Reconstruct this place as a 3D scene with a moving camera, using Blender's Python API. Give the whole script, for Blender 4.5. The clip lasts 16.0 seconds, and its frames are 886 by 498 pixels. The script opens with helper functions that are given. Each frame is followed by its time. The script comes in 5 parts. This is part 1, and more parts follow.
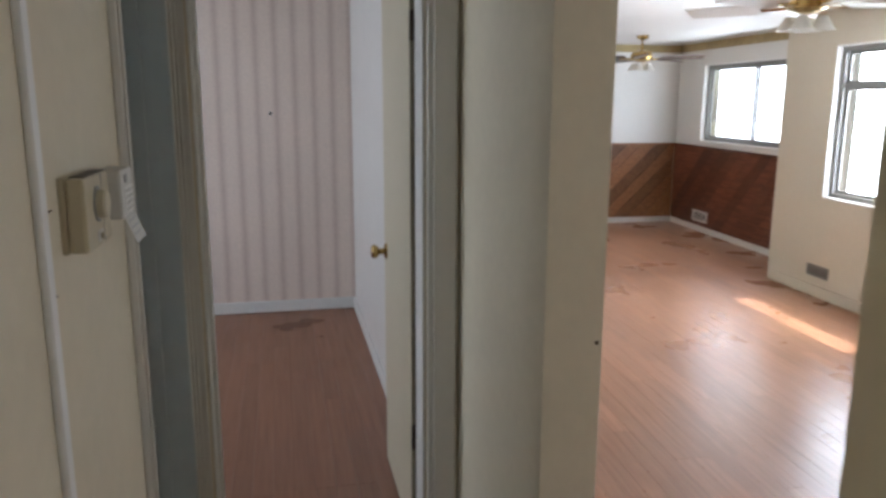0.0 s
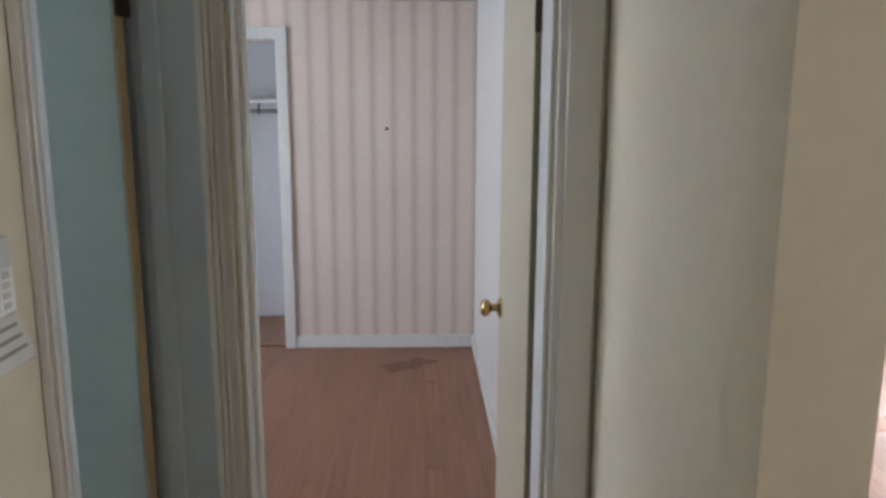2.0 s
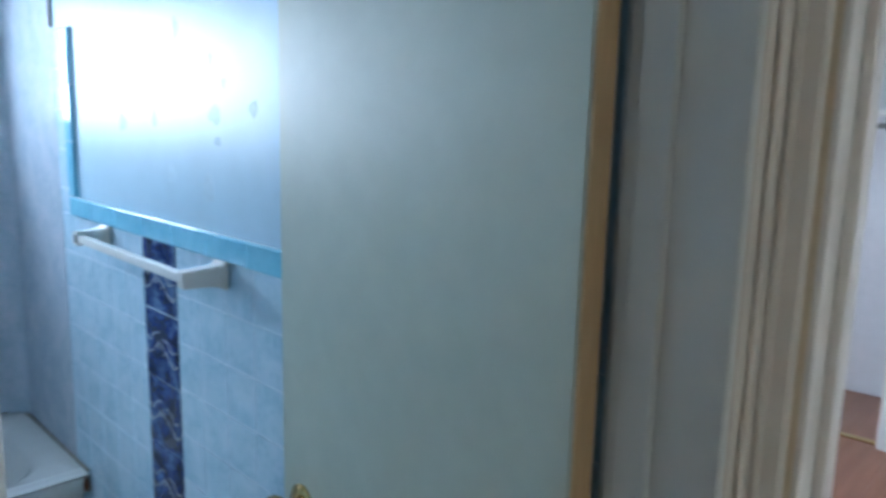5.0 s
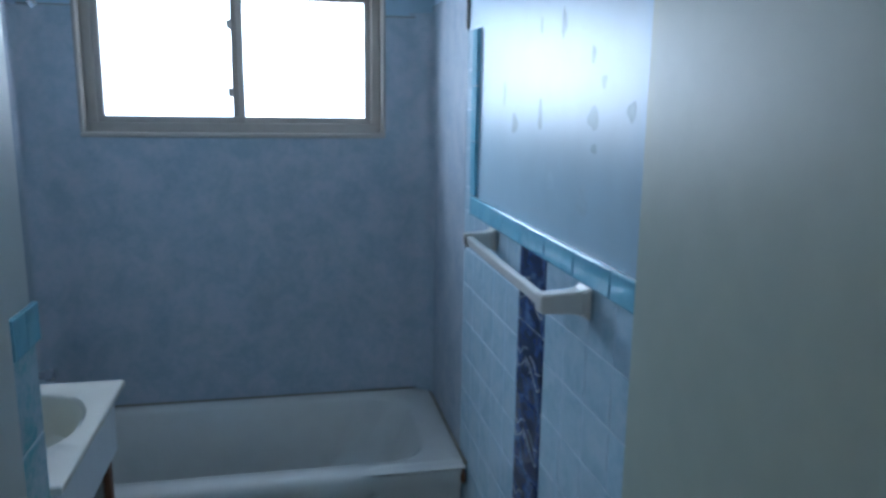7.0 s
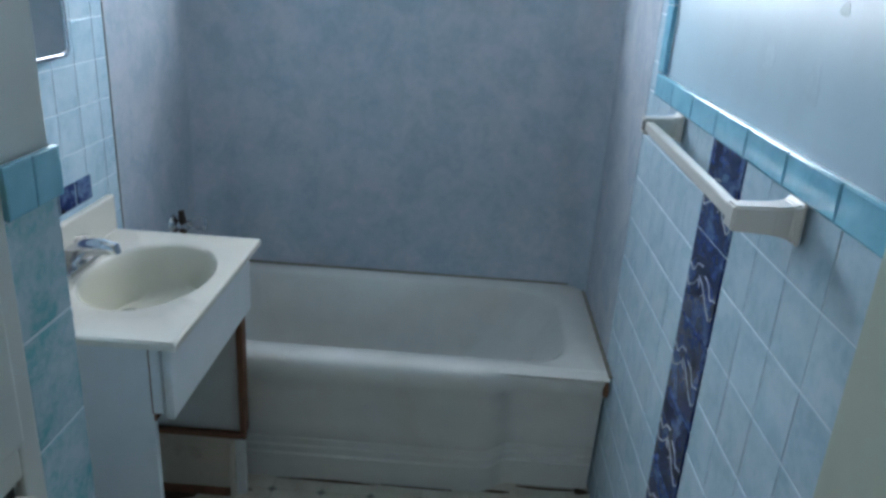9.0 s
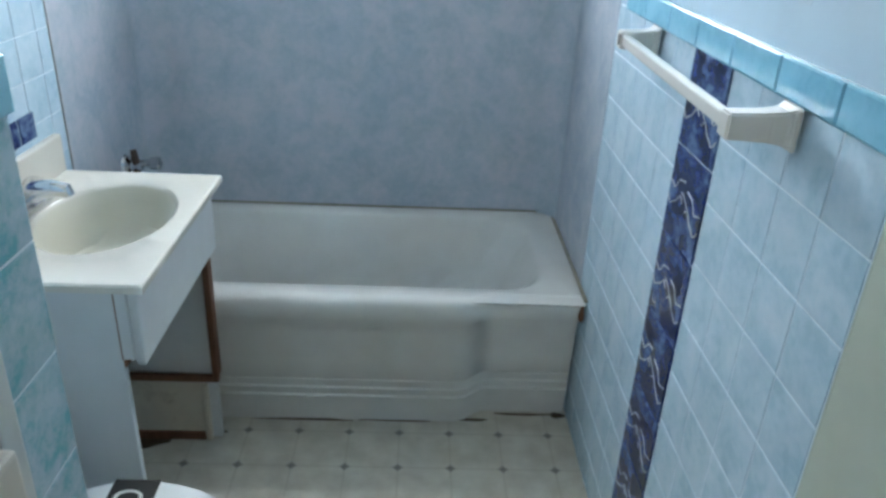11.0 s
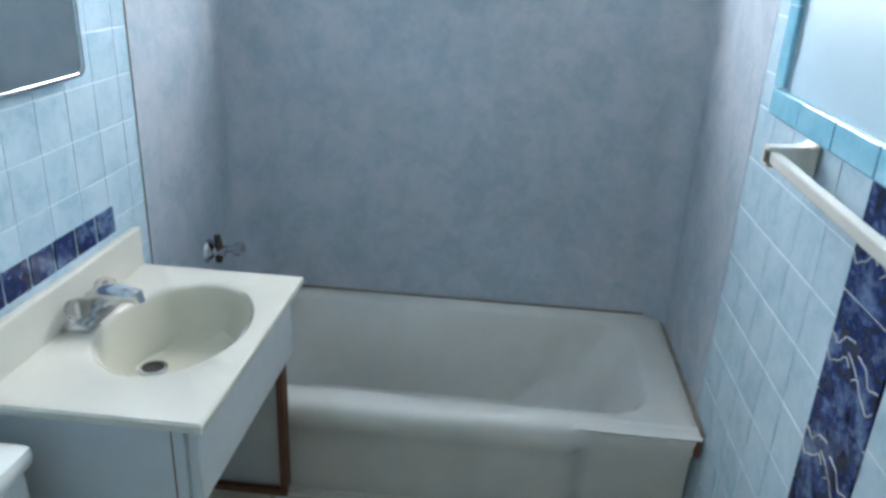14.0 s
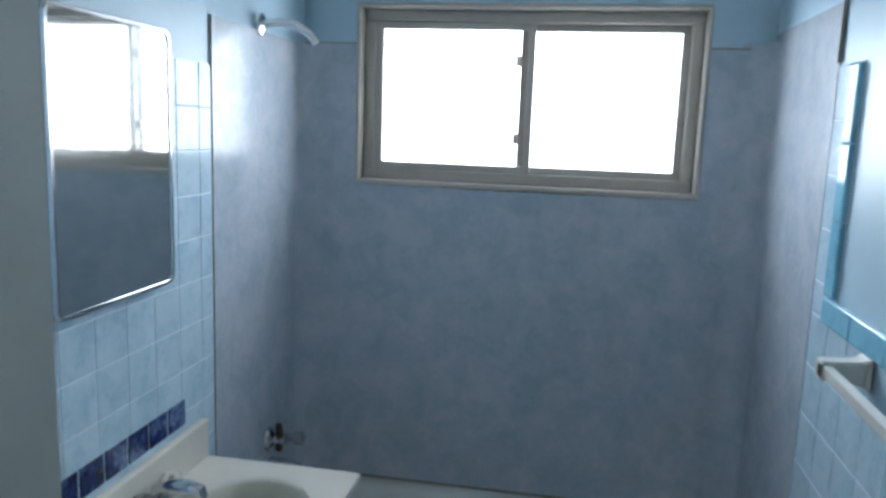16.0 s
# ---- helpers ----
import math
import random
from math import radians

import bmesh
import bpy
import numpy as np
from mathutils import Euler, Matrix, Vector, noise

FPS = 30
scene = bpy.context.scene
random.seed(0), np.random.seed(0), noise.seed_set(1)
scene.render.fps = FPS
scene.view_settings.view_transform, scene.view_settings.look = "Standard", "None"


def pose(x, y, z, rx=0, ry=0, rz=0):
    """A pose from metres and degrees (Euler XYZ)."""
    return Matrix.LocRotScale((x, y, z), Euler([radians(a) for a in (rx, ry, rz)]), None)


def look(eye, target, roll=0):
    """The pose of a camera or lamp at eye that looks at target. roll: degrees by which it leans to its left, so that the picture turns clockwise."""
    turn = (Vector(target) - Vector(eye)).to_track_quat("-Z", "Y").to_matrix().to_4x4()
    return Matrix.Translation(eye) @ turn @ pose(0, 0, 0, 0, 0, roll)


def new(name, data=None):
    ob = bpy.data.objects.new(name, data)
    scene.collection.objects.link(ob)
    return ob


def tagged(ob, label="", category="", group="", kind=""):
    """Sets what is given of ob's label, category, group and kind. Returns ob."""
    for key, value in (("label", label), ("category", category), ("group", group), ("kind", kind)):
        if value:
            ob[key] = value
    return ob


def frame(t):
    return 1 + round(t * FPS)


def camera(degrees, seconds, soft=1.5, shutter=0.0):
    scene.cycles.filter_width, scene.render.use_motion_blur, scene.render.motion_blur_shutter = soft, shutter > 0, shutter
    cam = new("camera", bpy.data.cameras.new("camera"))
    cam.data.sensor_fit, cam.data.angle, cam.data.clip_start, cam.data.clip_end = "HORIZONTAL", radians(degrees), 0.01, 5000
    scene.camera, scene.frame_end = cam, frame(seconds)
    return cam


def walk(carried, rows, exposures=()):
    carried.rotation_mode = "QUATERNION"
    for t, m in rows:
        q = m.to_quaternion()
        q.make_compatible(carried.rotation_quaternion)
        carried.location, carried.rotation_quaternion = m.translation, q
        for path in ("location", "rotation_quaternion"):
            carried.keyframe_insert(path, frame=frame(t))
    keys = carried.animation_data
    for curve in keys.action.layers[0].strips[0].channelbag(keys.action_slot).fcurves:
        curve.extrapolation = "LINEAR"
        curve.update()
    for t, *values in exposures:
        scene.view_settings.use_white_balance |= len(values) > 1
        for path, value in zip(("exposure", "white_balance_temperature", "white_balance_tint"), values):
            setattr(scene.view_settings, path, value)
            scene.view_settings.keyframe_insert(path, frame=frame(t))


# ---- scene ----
cam = camera(61.6, 16.0, soft=3.0, shutter=0.3)
PATH = [
    (0, (-2.190, -0.544, 1.536), (-0.255, -0.855, 1.139), 0.2),
    (0.5, (-2.034, -0.573, 1.535), (-0.074, -0.688, 1.157), -1.0),
    (1, (-1.870, -0.674, 1.549), (0.095, -0.586, 1.187), 0.6),
    (1.5, (-1.720, -0.700, 1.537), (0.238, -0.554, 1.156), 0.7),
    (2, (-1.530, -0.654, 1.540), (0.436, -0.609, 1.175), 0.2),
    (2.5, (-1.345, -0.621, 1.531), (0.619, -0.591, 1.157), -1.0),
    (3, (-1.189, -0.630, 1.529), (0.748, -0.308, 1.147), 0.6),
    (3.5, (-1.064, -0.652, 1.524), (0.768, 0.052, 1.138), 1.4),
    (4, (-0.979, -0.612, 1.495), (0.719, 0.373, 1.111), 0.9),
    (4.5, (-0.818, -0.498, 1.496), (0.777, 0.660, 1.155), 1.4),
    (5, (-0.732, -0.428, 1.514), (0.655, 0.972, 1.170), 1.4),
    (5.2, (-0.700, -0.408, 1.520), (0.525, 1.115, 1.152), 1.4),
    (7.3, (-0.504, -0.209, 1.534), (-0.226, 1.732, 1.141), 1.3),
    (7.5, (-0.494, -0.167, 1.529), (-0.311, 1.781, 1.118), 1.8),
    (8, (-0.465, -0.095, 1.521), (-0.47, 1.84, 1.014), 3.1),
    (8.5, (-0.458, -0.05, 1.502), (-0.53, 1.849, 0.877), 2.1),
    (9, (-0.452, -0.021, 1.479), (-0.497, 1.848, 0.769), 3.7),
    (9.5, (-0.448, -0.018, 1.464), (-0.536, 1.817, 0.673), 3.8),
    (10, (-0.446, -0.004, 1.447), (-0.547, 1.807, 0.606), 3.3),
    (10.2, (-0.456, 0.012, 1.441), (-0.481, 1.815, 0.577), 3.5),
    (12.3, (-0.509, 0.024, 1.447), (-0.399, 1.837, 0.609), 2.6),
    (12.5, (-0.516, 0.038, 1.449), (-0.409, 1.863, 0.637), 2.6),
    (13, (-0.526, 0.119, 1.458), (-0.507, 1.969, 0.7), 2.7),
    (13.5, (-0.528, 0.198, 1.474), (-0.599, 2.051, 0.726), 2.0),
    (14, (-0.526, 0.256, 1.497), (-0.681, 2.104, 0.75), 2.7),
    (14.5, (-0.561, 0.253, 1.504), (-0.773, 2.14, 0.874), 3.1),
    (15, (-0.542, 0.233, 1.558), (-0.914, 2.122, 1.015), 2.9),
    (15.5, (-0.517, 0.216, 1.594), (-0.906, 2.128, 1.154), 1.6),
    (16, (-0.521, 0.21, 1.579), (-0.863, 2.156, 1.263), 2.1),
]
EXPOSURES = [(0.0, 1.32, 5900, 10), (0.7, 1.57, 5850, 10), (1.5, 1.74, 5850, 10), (3.0, 1.70, 5850, 10), (4.0, 1.92, 5750, 10), (4.5, 2.1, 5450, 9), (5.2, 2.2, 5250, 8), (7.3, 1.17, 5350, 10), (8.3, 1.35, 5600, 10), (9.3, 2.15, 6350, 10), (10.2, 2.4, 6450, 10), (12.5, 2.68, 6600, 10), (13.8, 2.42, 6550, 10), (15.0, 2.18, 6400, 10), (16.0, 1.5, 6150, 10)]
walk(cam, [(t, look(eye, target, roll)) for t, eye, target, roll in PATH], EXPOSURES)

# ---- world, sun and window light ----
world = bpy.data.worlds.new("sky_world")
world.use_nodes = True
scene.world = world
sky = world.node_tree.nodes.new("ShaderNodeTexSky")
sky.sky_type = "NISHITA"
sky.sun_disc = False
SUN_ELEVATION, SUN_AZIMUTH = radians(57), radians(186)
sky.sun_elevation, sky.sun_rotation = SUN_ELEVATION, SUN_AZIMUTH
background = world.node_tree.nodes["Background"]
world.node_tree.links.new(sky.outputs[0], background.inputs[0])
background.inputs[1].default_value = 0.06

sun_data = bpy.data.lights.new("sun", "SUN")
sun_data.energy, sun_data.angle, sun_data.color = 4.0, radians(0.5), (1.0, 0.93, 0.84)
sun = new("sun", sun_data)
to_sun = Vector((math.sin(SUN_AZIMUTH) * math.cos(SUN_ELEVATION), math.cos(SUN_AZIMUTH) * math.cos(SUN_ELEVATION), math.sin(SUN_ELEVATION)))
sun.matrix_world = look(to_sun * 20, (0, 0, 0))


def window_light(name, centre, toward, width, height, watts, colour, spread=180):
    """Sky light that stands in a window's opening, just outside the panes."""
    data = bpy.data.lights.new(name, "AREA")
    data.shape, data.size, data.size_y, data.energy, data.color = "RECTANGLE", width, height, watts, colour
    ob = new(name, data)
    ob.matrix_world = look(centre, Vector(centre) + Vector(toward))
    data.spread = radians(spread)
    return ob


window_light("bath_window_light", (-0.69, 2.60, 1.68), (0, -1, 0), 1.0, 0.54, 4.6, (0.87, 0.94, 1.0), 150)
# the bedroom window is unseen; its place is assumed, to light the room
window_light("bedroom_window_light", (1.56, 2.64, 1.45), (0, -1, 0), 1.2, 1.0, 11.5, (0.90, 0.94, 1.0))
window_light("dining_window_light", (5.0, -5.10, 1.46), (0, 1, 0), 2.0, 0.84, 15, (0.90, 0.95, 1.0))
window_light("living_window_light", (2.30, -4.55, 1.35), (0, 1, 0), 1.36, 1.12, 33, (0.90, 0.95, 1.0))
# added fill through an unseen window, to brighten the hall
window_light("living_side_window_light", (-2.0, -4.55, 1.32), (0, 1, 0), 1.8, 1.12, 8, (0.90, 0.95, 1.0))

# ---- materials ----
def material(name, colour, rough=0.5, metal=0.0, grain=40.0, vary=0.08, bump=0.05, stain=0.0, stain_colour=(0.2, 0.15, 0.1), stain_scale=3.0,
             coat=0.0, random_tint=0.0, spec=0.5, detail=4.0, stretch=(1, 1, 1)):
    """Painted or solid surface: a base colour varied by fine grain and broad blotches, a little relief and optional stains."""
    m = bpy.data.materials.new(name)
    m.use_nodes = True
    n, l = m.node_tree.nodes, m.node_tree.links
    p = n["Principled BSDF"]
    tc = n.new("ShaderNodeTexCoord")
    mp = n.new("ShaderNodeMapping")
    mp.inputs["Scale"].default_value = stretch
    l.new(tc.outputs["Object"], mp.inputs[0])
    fine, broad = n.new("ShaderNodeTexNoise"), n.new("ShaderNodeTexNoise")
    fine.inputs["Scale"].default_value, fine.inputs["Detail"].default_value = grain, detail
    broad.inputs["Scale"].default_value, broad.inputs["Detail"].default_value = max(grain / 16, 0.8), 3.0
    l.new(mp.outputs[0], fine.inputs[0]), l.new(mp.outputs[0], broad.inputs[0])
    add = n.new("ShaderNodeMath")
    add.operation = "ADD"
    l.new(fine.outputs["Fac"], add.inputs[0]), l.new(broad.outputs["Fac"], add.inputs[1])
    value = n.new("ShaderNodeMapRange")
    value.inputs[1].default_value, value.inputs[2].default_value = 0.6, 1.4
    value.inputs[3].default_value, value.inputs[4].default_value = 1 - vary, 1 + vary
    l.new(add.outputs[0], value.inputs[0])
    hsv = n.new("ShaderNodeHueSaturation")
    hsv.inputs["Color"].default_value = (*colour, 1)
    l.new(value.outputs[0], hsv.inputs["Value"])
    last = hsv.outputs[0]
    if random_tint:
        info = n.new("ShaderNodeObjectInfo")
        r = n.new("ShaderNodeMapRange")
        r.inputs[3].default_value, r.inputs[4].default_value = 1 - random_tint, 1 + random_tint
        l.new(info.outputs["Random"], r.inputs[0])
        h2 = n.new("ShaderNodeHueSaturation")
        l.new(last, h2.inputs["Color"]), l.new(r.outputs[0], h2.inputs["Value"])
        last = h2.outputs[0]
    if stain:
        sn = n.new("ShaderNodeTexNoise")
        sn.inputs["Scale"].default_value, sn.inputs["Detail"].default_value, sn.inputs["Roughness"].default_value = stain_scale, 6.0, 0.65
        l.new(mp.outputs[0], sn.inputs[0])
        sr = n.new("ShaderNodeMapRange")
        sr.inputs[1].default_value, sr.inputs[2].default_value, sr.inputs[3].default_value, sr.inputs[4].default_value = 0.55, 0.8, 0.0, stain
        l.new(sn.outputs["Fac"], sr.inputs[0])
        mix = n.new("ShaderNodeMixRGB")
        mix.inputs[2].default_value = (*stain_colour, 1)
        l.new(sr.outputs[0], mix.inputs[0]), l.new(last, mix.inputs[1])
        last = mix.outputs[0]
    l.new(last, p.inputs["Base Color"])
    rr = n.new("ShaderNodeMapRange")
    rr.inputs[3].default_value, rr.inputs[4].default_value = max(rough - 0.08, 0.02), min(rough + 0.08, 1.0)
    l.new(broad.outputs["Fac"], rr.inputs[0])
    l.new(rr.outputs[0], p.inputs["Roughness"])
    p.inputs["Metallic"].default_value = metal
    p.inputs["Coat Weight"].default_value = coat
    p.inputs["Specular IOR Level"].default_value = spec
    if bump:
        b = n.new("ShaderNodeBump")
        b.inputs["Strength"].default_value, b.inputs["Distance"].default_value = bump, 0.01
        l.new(fine.outputs["Fac"], b.inputs["Height"])
        l.new(b.outputs[0], p.inputs["Normal"])
    return m


def ramp(n, stops):
    r = n.new("ShaderNodeValToRGB")
    while len(r.color_ramp.elements) < len(stops):
        r.color_ramp.elements.new(0.5)
    for e, (at, c) in zip(r.color_ramp.elements, stops):
        e.position, e.color = at, (*c, 1)
    return r


def wood(name, dark, light, rough=0.35, axis=0, coat=0.0, per_piece=0.25, uneven=0.035):
    """Board: long grain along one axis, tint varied from piece to piece."""
    m = bpy.data.materials.new(name)
    m.use_nodes = True
    n, l = m.node_tree.nodes, m.node_tree.links
    p = n["Principled BSDF"]
    tc, mp = n.new("ShaderNodeTexCoord"), n.new("ShaderNodeMapping")
    mp.inputs["Scale"].default_value = [1.2 if k == axis else 22.0 for k in range(3)]
    info = n.new("ShaderNodeObjectInfo")
    island = n.new("ShaderNodeNewGeometry")
    both = n.new("ShaderNodeMath")
    both.operation = "ADD"
    l.new(info.outputs["Random"], both.inputs[0]), l.new(island.outputs["Random Per Island"], both.inputs[1])
    shift = n.new("ShaderNodeVectorMath")
    shift.operation = "SCALE"
    shift.inputs[0].default_value = (7.0, 9.0, 5.0)
    l.new(both.outputs[0], shift.inputs["Scale"])
    l.new(shift.outputs[0], mp.inputs["Location"])
    l.new(tc.outputs["Object"], mp.inputs[0])
    tex = n.new("ShaderNodeTexNoise")
    tex.inputs["Scale"].default_value, tex.inputs["Detail"].default_value, tex.inputs["Roughness"].default_value = 2.0, 6.0, 0.6
    l.new(mp.outputs[0], tex.inputs[0])
    r = ramp(n, [(0.3, dark), (0.7, light)])
    l.new(tex.outputs["Fac"], r.inputs[0])
    half = n.new("ShaderNodeMath")
    half.operation = "FRACT"
    l.new(both.outputs[0], half.inputs[0])
    tint = n.new("ShaderNodeMapRange")
    tint.inputs[3].default_value, tint.inputs[4].default_value = 1 - per_piece, 1 + per_piece
    l.new(half.outputs[0], tint.inputs[0])
    wear = n.new("ShaderNodeTexNoise")
    wear.inputs["Scale"].default_value, wear.inputs["Detail"].default_value = 2.2, 5.0
    l.new(tc.outputs["Object"], wear.inputs[0])
    hsv = n.new("ShaderNodeHueSaturation")
    l.new(r.outputs[0], hsv.inputs["Color"]), l.new(tint.outputs[0], hsv.inputs["Value"])
    l.new(hsv.outputs[0], p.inputs["Base Color"])
    rr = n.new("ShaderNodeMapRange")
    rr.inputs[1].default_value, rr.inputs[2].default_value = 0.3, 0.7
    rr.inputs[3].default_value, rr.inputs[4].default_value = rough - uneven, rough + uneven
    l.new(wear.outputs["Fac"], rr.inputs[0]), l.new(rr.outputs[0], p.inputs["Roughness"])
    p.inputs["Coat Weight"].default_value = coat
    b = n.new("ShaderNodeBump")
    b.inputs["Strength"].default_value, b.inputs["Distance"].default_value = 0.12, 0.004
    l.new(tex.outputs["Fac"], b.inputs["Height"]), l.new(b.outputs[0], p.inputs["Normal"])
    return m


def wallpaper(name):
    """Cream paper with soft grey-pink vertical stripes, in pairs, yellowed in broad clouds."""
    m = bpy.data.materials.new(name)
    m.use_nodes = True
    n, l = m.node_tree.nodes, m.node_tree.links
    p = n["Principled BSDF"]
    tc, sep = n.new("ShaderNodeTexCoord"), n.new("ShaderNodeSeparateXYZ")
    l.new(tc.outputs["Object"], sep.inputs[0])
    wob = n.new("ShaderNodeTexNoise")
    wob.inputs["Scale"].default_value = 9.0
    l.new(tc.outputs["Object"], wob.inputs[0])
    wm = n.new("ShaderNodeMath")
    wm.operation, wm.inputs[1].default_value = "MULTIPLY_ADD", 0.012
    l.new(wob.outputs["Fac"], wm.inputs[0]), l.new(sep.outputs["Y"], wm.inputs[2])
    mod = n.new("ShaderNodeMath")
    mod.operation, mod.inputs[1].default_value = "DIVIDE", 0.129
    l.new(wm.outputs[0], mod.inputs[0])
    fr = n.new("ShaderNodeMath")
    fr.operation = "FRACT"
    l.new(mod.outputs[0], fr.inputs[0])
    cream, stripe, pink = (0.80, 0.685, 0.60), (0.65, 0.525, 0.455), (0.72, 0.60, 0.525)
    r = ramp(n, [(0.0, cream), (0.22, cream), (0.40, pink), (0.49, stripe), (0.55, stripe), (0.66, pink), (0.80, cream), (1.0, cream)])
    l.new(fr.outputs[0], r.inputs[0])
    fine = n.new("ShaderNodeTexNoise")
    fine.inputs["Scale"].default_value, fine.inputs["Detail"].default_value = 60.0, 4.0
    l.new(tc.outputs["Object"], fine.inputs[0])
    cloud = n.new("ShaderNodeTexNoise")
    cloud.inputs["Scale"].default_value, cloud.inputs["Detail"].default_value = 1.3, 3.0
    l.new(tc.outputs["Object"], cloud.inputs[0])
    s = n.new("ShaderNodeMath")
    s.operation = "ADD"
    l.new(fine.outputs["Fac"], s.inputs[0]), l.new(cloud.outputs["Fac"], s.inputs[1])
    v = n.new("ShaderNodeMapRange")
    v.inputs[1].default_value, v.inputs[2].default_value, v.inputs[3].default_value, v.inputs[4].default_value = 0.6, 1.4, 0.88, 1.12
    l.new(s.outputs[0], v.inputs[0])
    hsv = n.new("ShaderNodeHueSaturation")
    l.new(r.outputs[0], hsv.inputs["Color"]), l.new(v.outputs[0], hsv.inputs["Value"])
    l.new(hsv.outputs[0], p.inputs["Base Color"])
    p.inputs["Roughness"].default_value = 0.75
    return m


def marbled(name, a, b, c, rough, scale=6.0, bump=0.02, random_shift=False):
    """Cloudy two-scale mottling, for the tub surround, the marbled tiles and the glazed blue tiles."""
    m = bpy.data.materials.new(name)
    m.use_nodes = True
    n, l = m.node_tree.nodes, m.node_tree.links
    p = n["Principled BSDF"]
    tc, mp = n.new("ShaderNodeTexCoord"), n.new("ShaderNodeMapping")
    l.new(tc.outputs["Object"], mp.inputs[0])
    if random_shift:
        info, shift = n.new("ShaderNodeObjectInfo"), n.new("ShaderNodeVectorMath")
        shift.operation = "SCALE"
        shift.inputs[0].default_value = (17.0, 11.0, 13.0)
        l.new(info.outputs["Random"], shift.inputs["Scale"]), l.new(shift.outputs[0], mp.inputs["Location"])
    big, small = n.new("ShaderNodeTexNoise"), n.new("ShaderNodeTexNoise")
    for tex, sc, de in ((big, scale, 5.0), (small, scale * 5, 4.0)):
        tex.inputs["Scale"].default_value, tex.inputs["Detail"].default_value, tex.inputs["Roughness"].default_value = sc, de, 0.6
        tex.inputs["Distortion"].default_value = 0.4
        l.new(mp.outputs[0], tex.inputs[0])
    mix = n.new("ShaderNodeMath")
    mix.operation, mix.inputs[1].default_value = "MULTIPLY_ADD", 0.45
    l.new(small.outputs["Fac"], mix.inputs[0]), l.new(big.outputs["Fac"], mix.inputs[2])
    r = ramp(n, [(0.56, a), (0.72, b), (0.88, c)])
    l.new(mix.outputs[0], r.inputs[0])
    l.new(r.outputs[0], p.inputs["Base Color"])
    p.inputs["Roughness"].default_value = rough
    bp = n.new("ShaderNodeBump")
    bp.inputs["Strength"].default_value, bp.inputs["Distance"].default_value = bump, 0.01
    l.new(small.outputs["Fac"], bp.inputs["Height"]), l.new(bp.outputs[0], p.inputs["Normal"])
    return m


def vinyl(name):
    """Printed sheet vinyl: off-white squares with faint veins and a small dark dot at each crossing."""
    m = bpy.data.materials.new(name)
    m.use_nodes = True
    n, l = m.node_tree.nodes, m.node_tree.links
    p = n["Principled BSDF"]
    tc, sep = n.new("ShaderNodeTexCoord"), n.new("ShaderNodeSeparateXYZ")
    l.new(tc.outputs["Object"], sep.inputs[0])

    def fold(out, offset):
        a = n.new("ShaderNodeMath")
        a.operation, a.inputs[1].default_value = "ADD", offset
        d = n.new("ShaderNodeMath")
        d.operation, d.inputs[1].default_value = "DIVIDE", 0.147
        f = n.new("ShaderNodeMath")
        f.operation = "FRACT"
        s = n.new("ShaderNodeMath")
        s.operation, s.inputs[1].default_value = "SUBTRACT", 0.5
        ab = n.new("ShaderNodeMath")
        ab.operation = "ABSOLUTE"
        l.new(out, a.inputs[0]), l.new(a.outputs[0], d.inputs[0]), l.new(d.outputs[0], f.inputs[0]), l.new(f.outputs[0], s.inputs[0]), l.new(s.outputs[0], ab.inputs[0])
        return ab.outputs[0]

    u, v = fold(sep.outputs["X"], 0.515 + 0.0735), fold(sep.outputs["Y"], -1.768 + 0.0735)
    tot = n.new("ShaderNodeMath")
    tot.operation = "ADD"
    l.new(u, tot.inputs[0]), l.new(v, tot.inputs[1])
    dot = n.new("ShaderNodeMapRange")
    dot.inputs[1].default_value, dot.inputs[2].default_value, dot.inputs[3].default_value, dot.inputs[4].default_value = 0.06, 0.13, 1.0, 0.0
    l.new(tot.outputs[0], dot.inputs[0])
    low = n.new("ShaderNodeMath")
    low.operation = "MINIMUM"
    l.new(u, low.inputs[0]), l.new(v, low.inputs[1])
    line = n.new("ShaderNodeMapRange")
    line.inputs[1].default_value, line.inputs[2].default_value, line.inputs[3].default_value, line.inputs[4].default_value = 0.0, 0.035, 0.55, 0.0
    l.new(low.outputs[0], line.inputs[0])
    tex = n.new("ShaderNodeTexNoise")
    tex.inputs["Scale"].default_value, tex.inputs["Detail"].default_value = 14.0, 6.0
    l.new(tc.outputs["Object"], tex.inputs[0])
    base = ramp(n, [(0.32, (0.48, 0.445, 0.37)), (0.68, (0.62, 0.59, 0.51))])
    l.new(tex.outputs["Fac"], base.inputs[0])
    m1, m2 = n.new("ShaderNodeMixRGB"), n.new("ShaderNodeMixRGB")
    m1.inputs[2].default_value, m2.inputs[2].default_value = (0.42, 0.38, 0.31, 1), (0.20, 0.185, 0.165, 1)
    l.new(line.outputs[0], m1.inputs[0]), l.new(base.outputs[0], m1.inputs[1])
    l.new(dot.outputs[0], m2.inputs[0]), l.new(m1.outputs[0], m2.inputs[1])
    l.new(m2.outputs[0], p.inputs["Base Color"])
    p.inputs["Roughness"].default_value = 0.35
    return m


def glass(name):
    m = bpy.data.materials.new(name)
    m.use_nodes = True
    p = m.node_tree.nodes["Principled BSDF"]
    p.inputs["Transmission Weight"].default_value, p.inputs["Roughness"].default_value, p.inputs["IOR"].default_value = 1.0, 0.02, 1.1
    return m


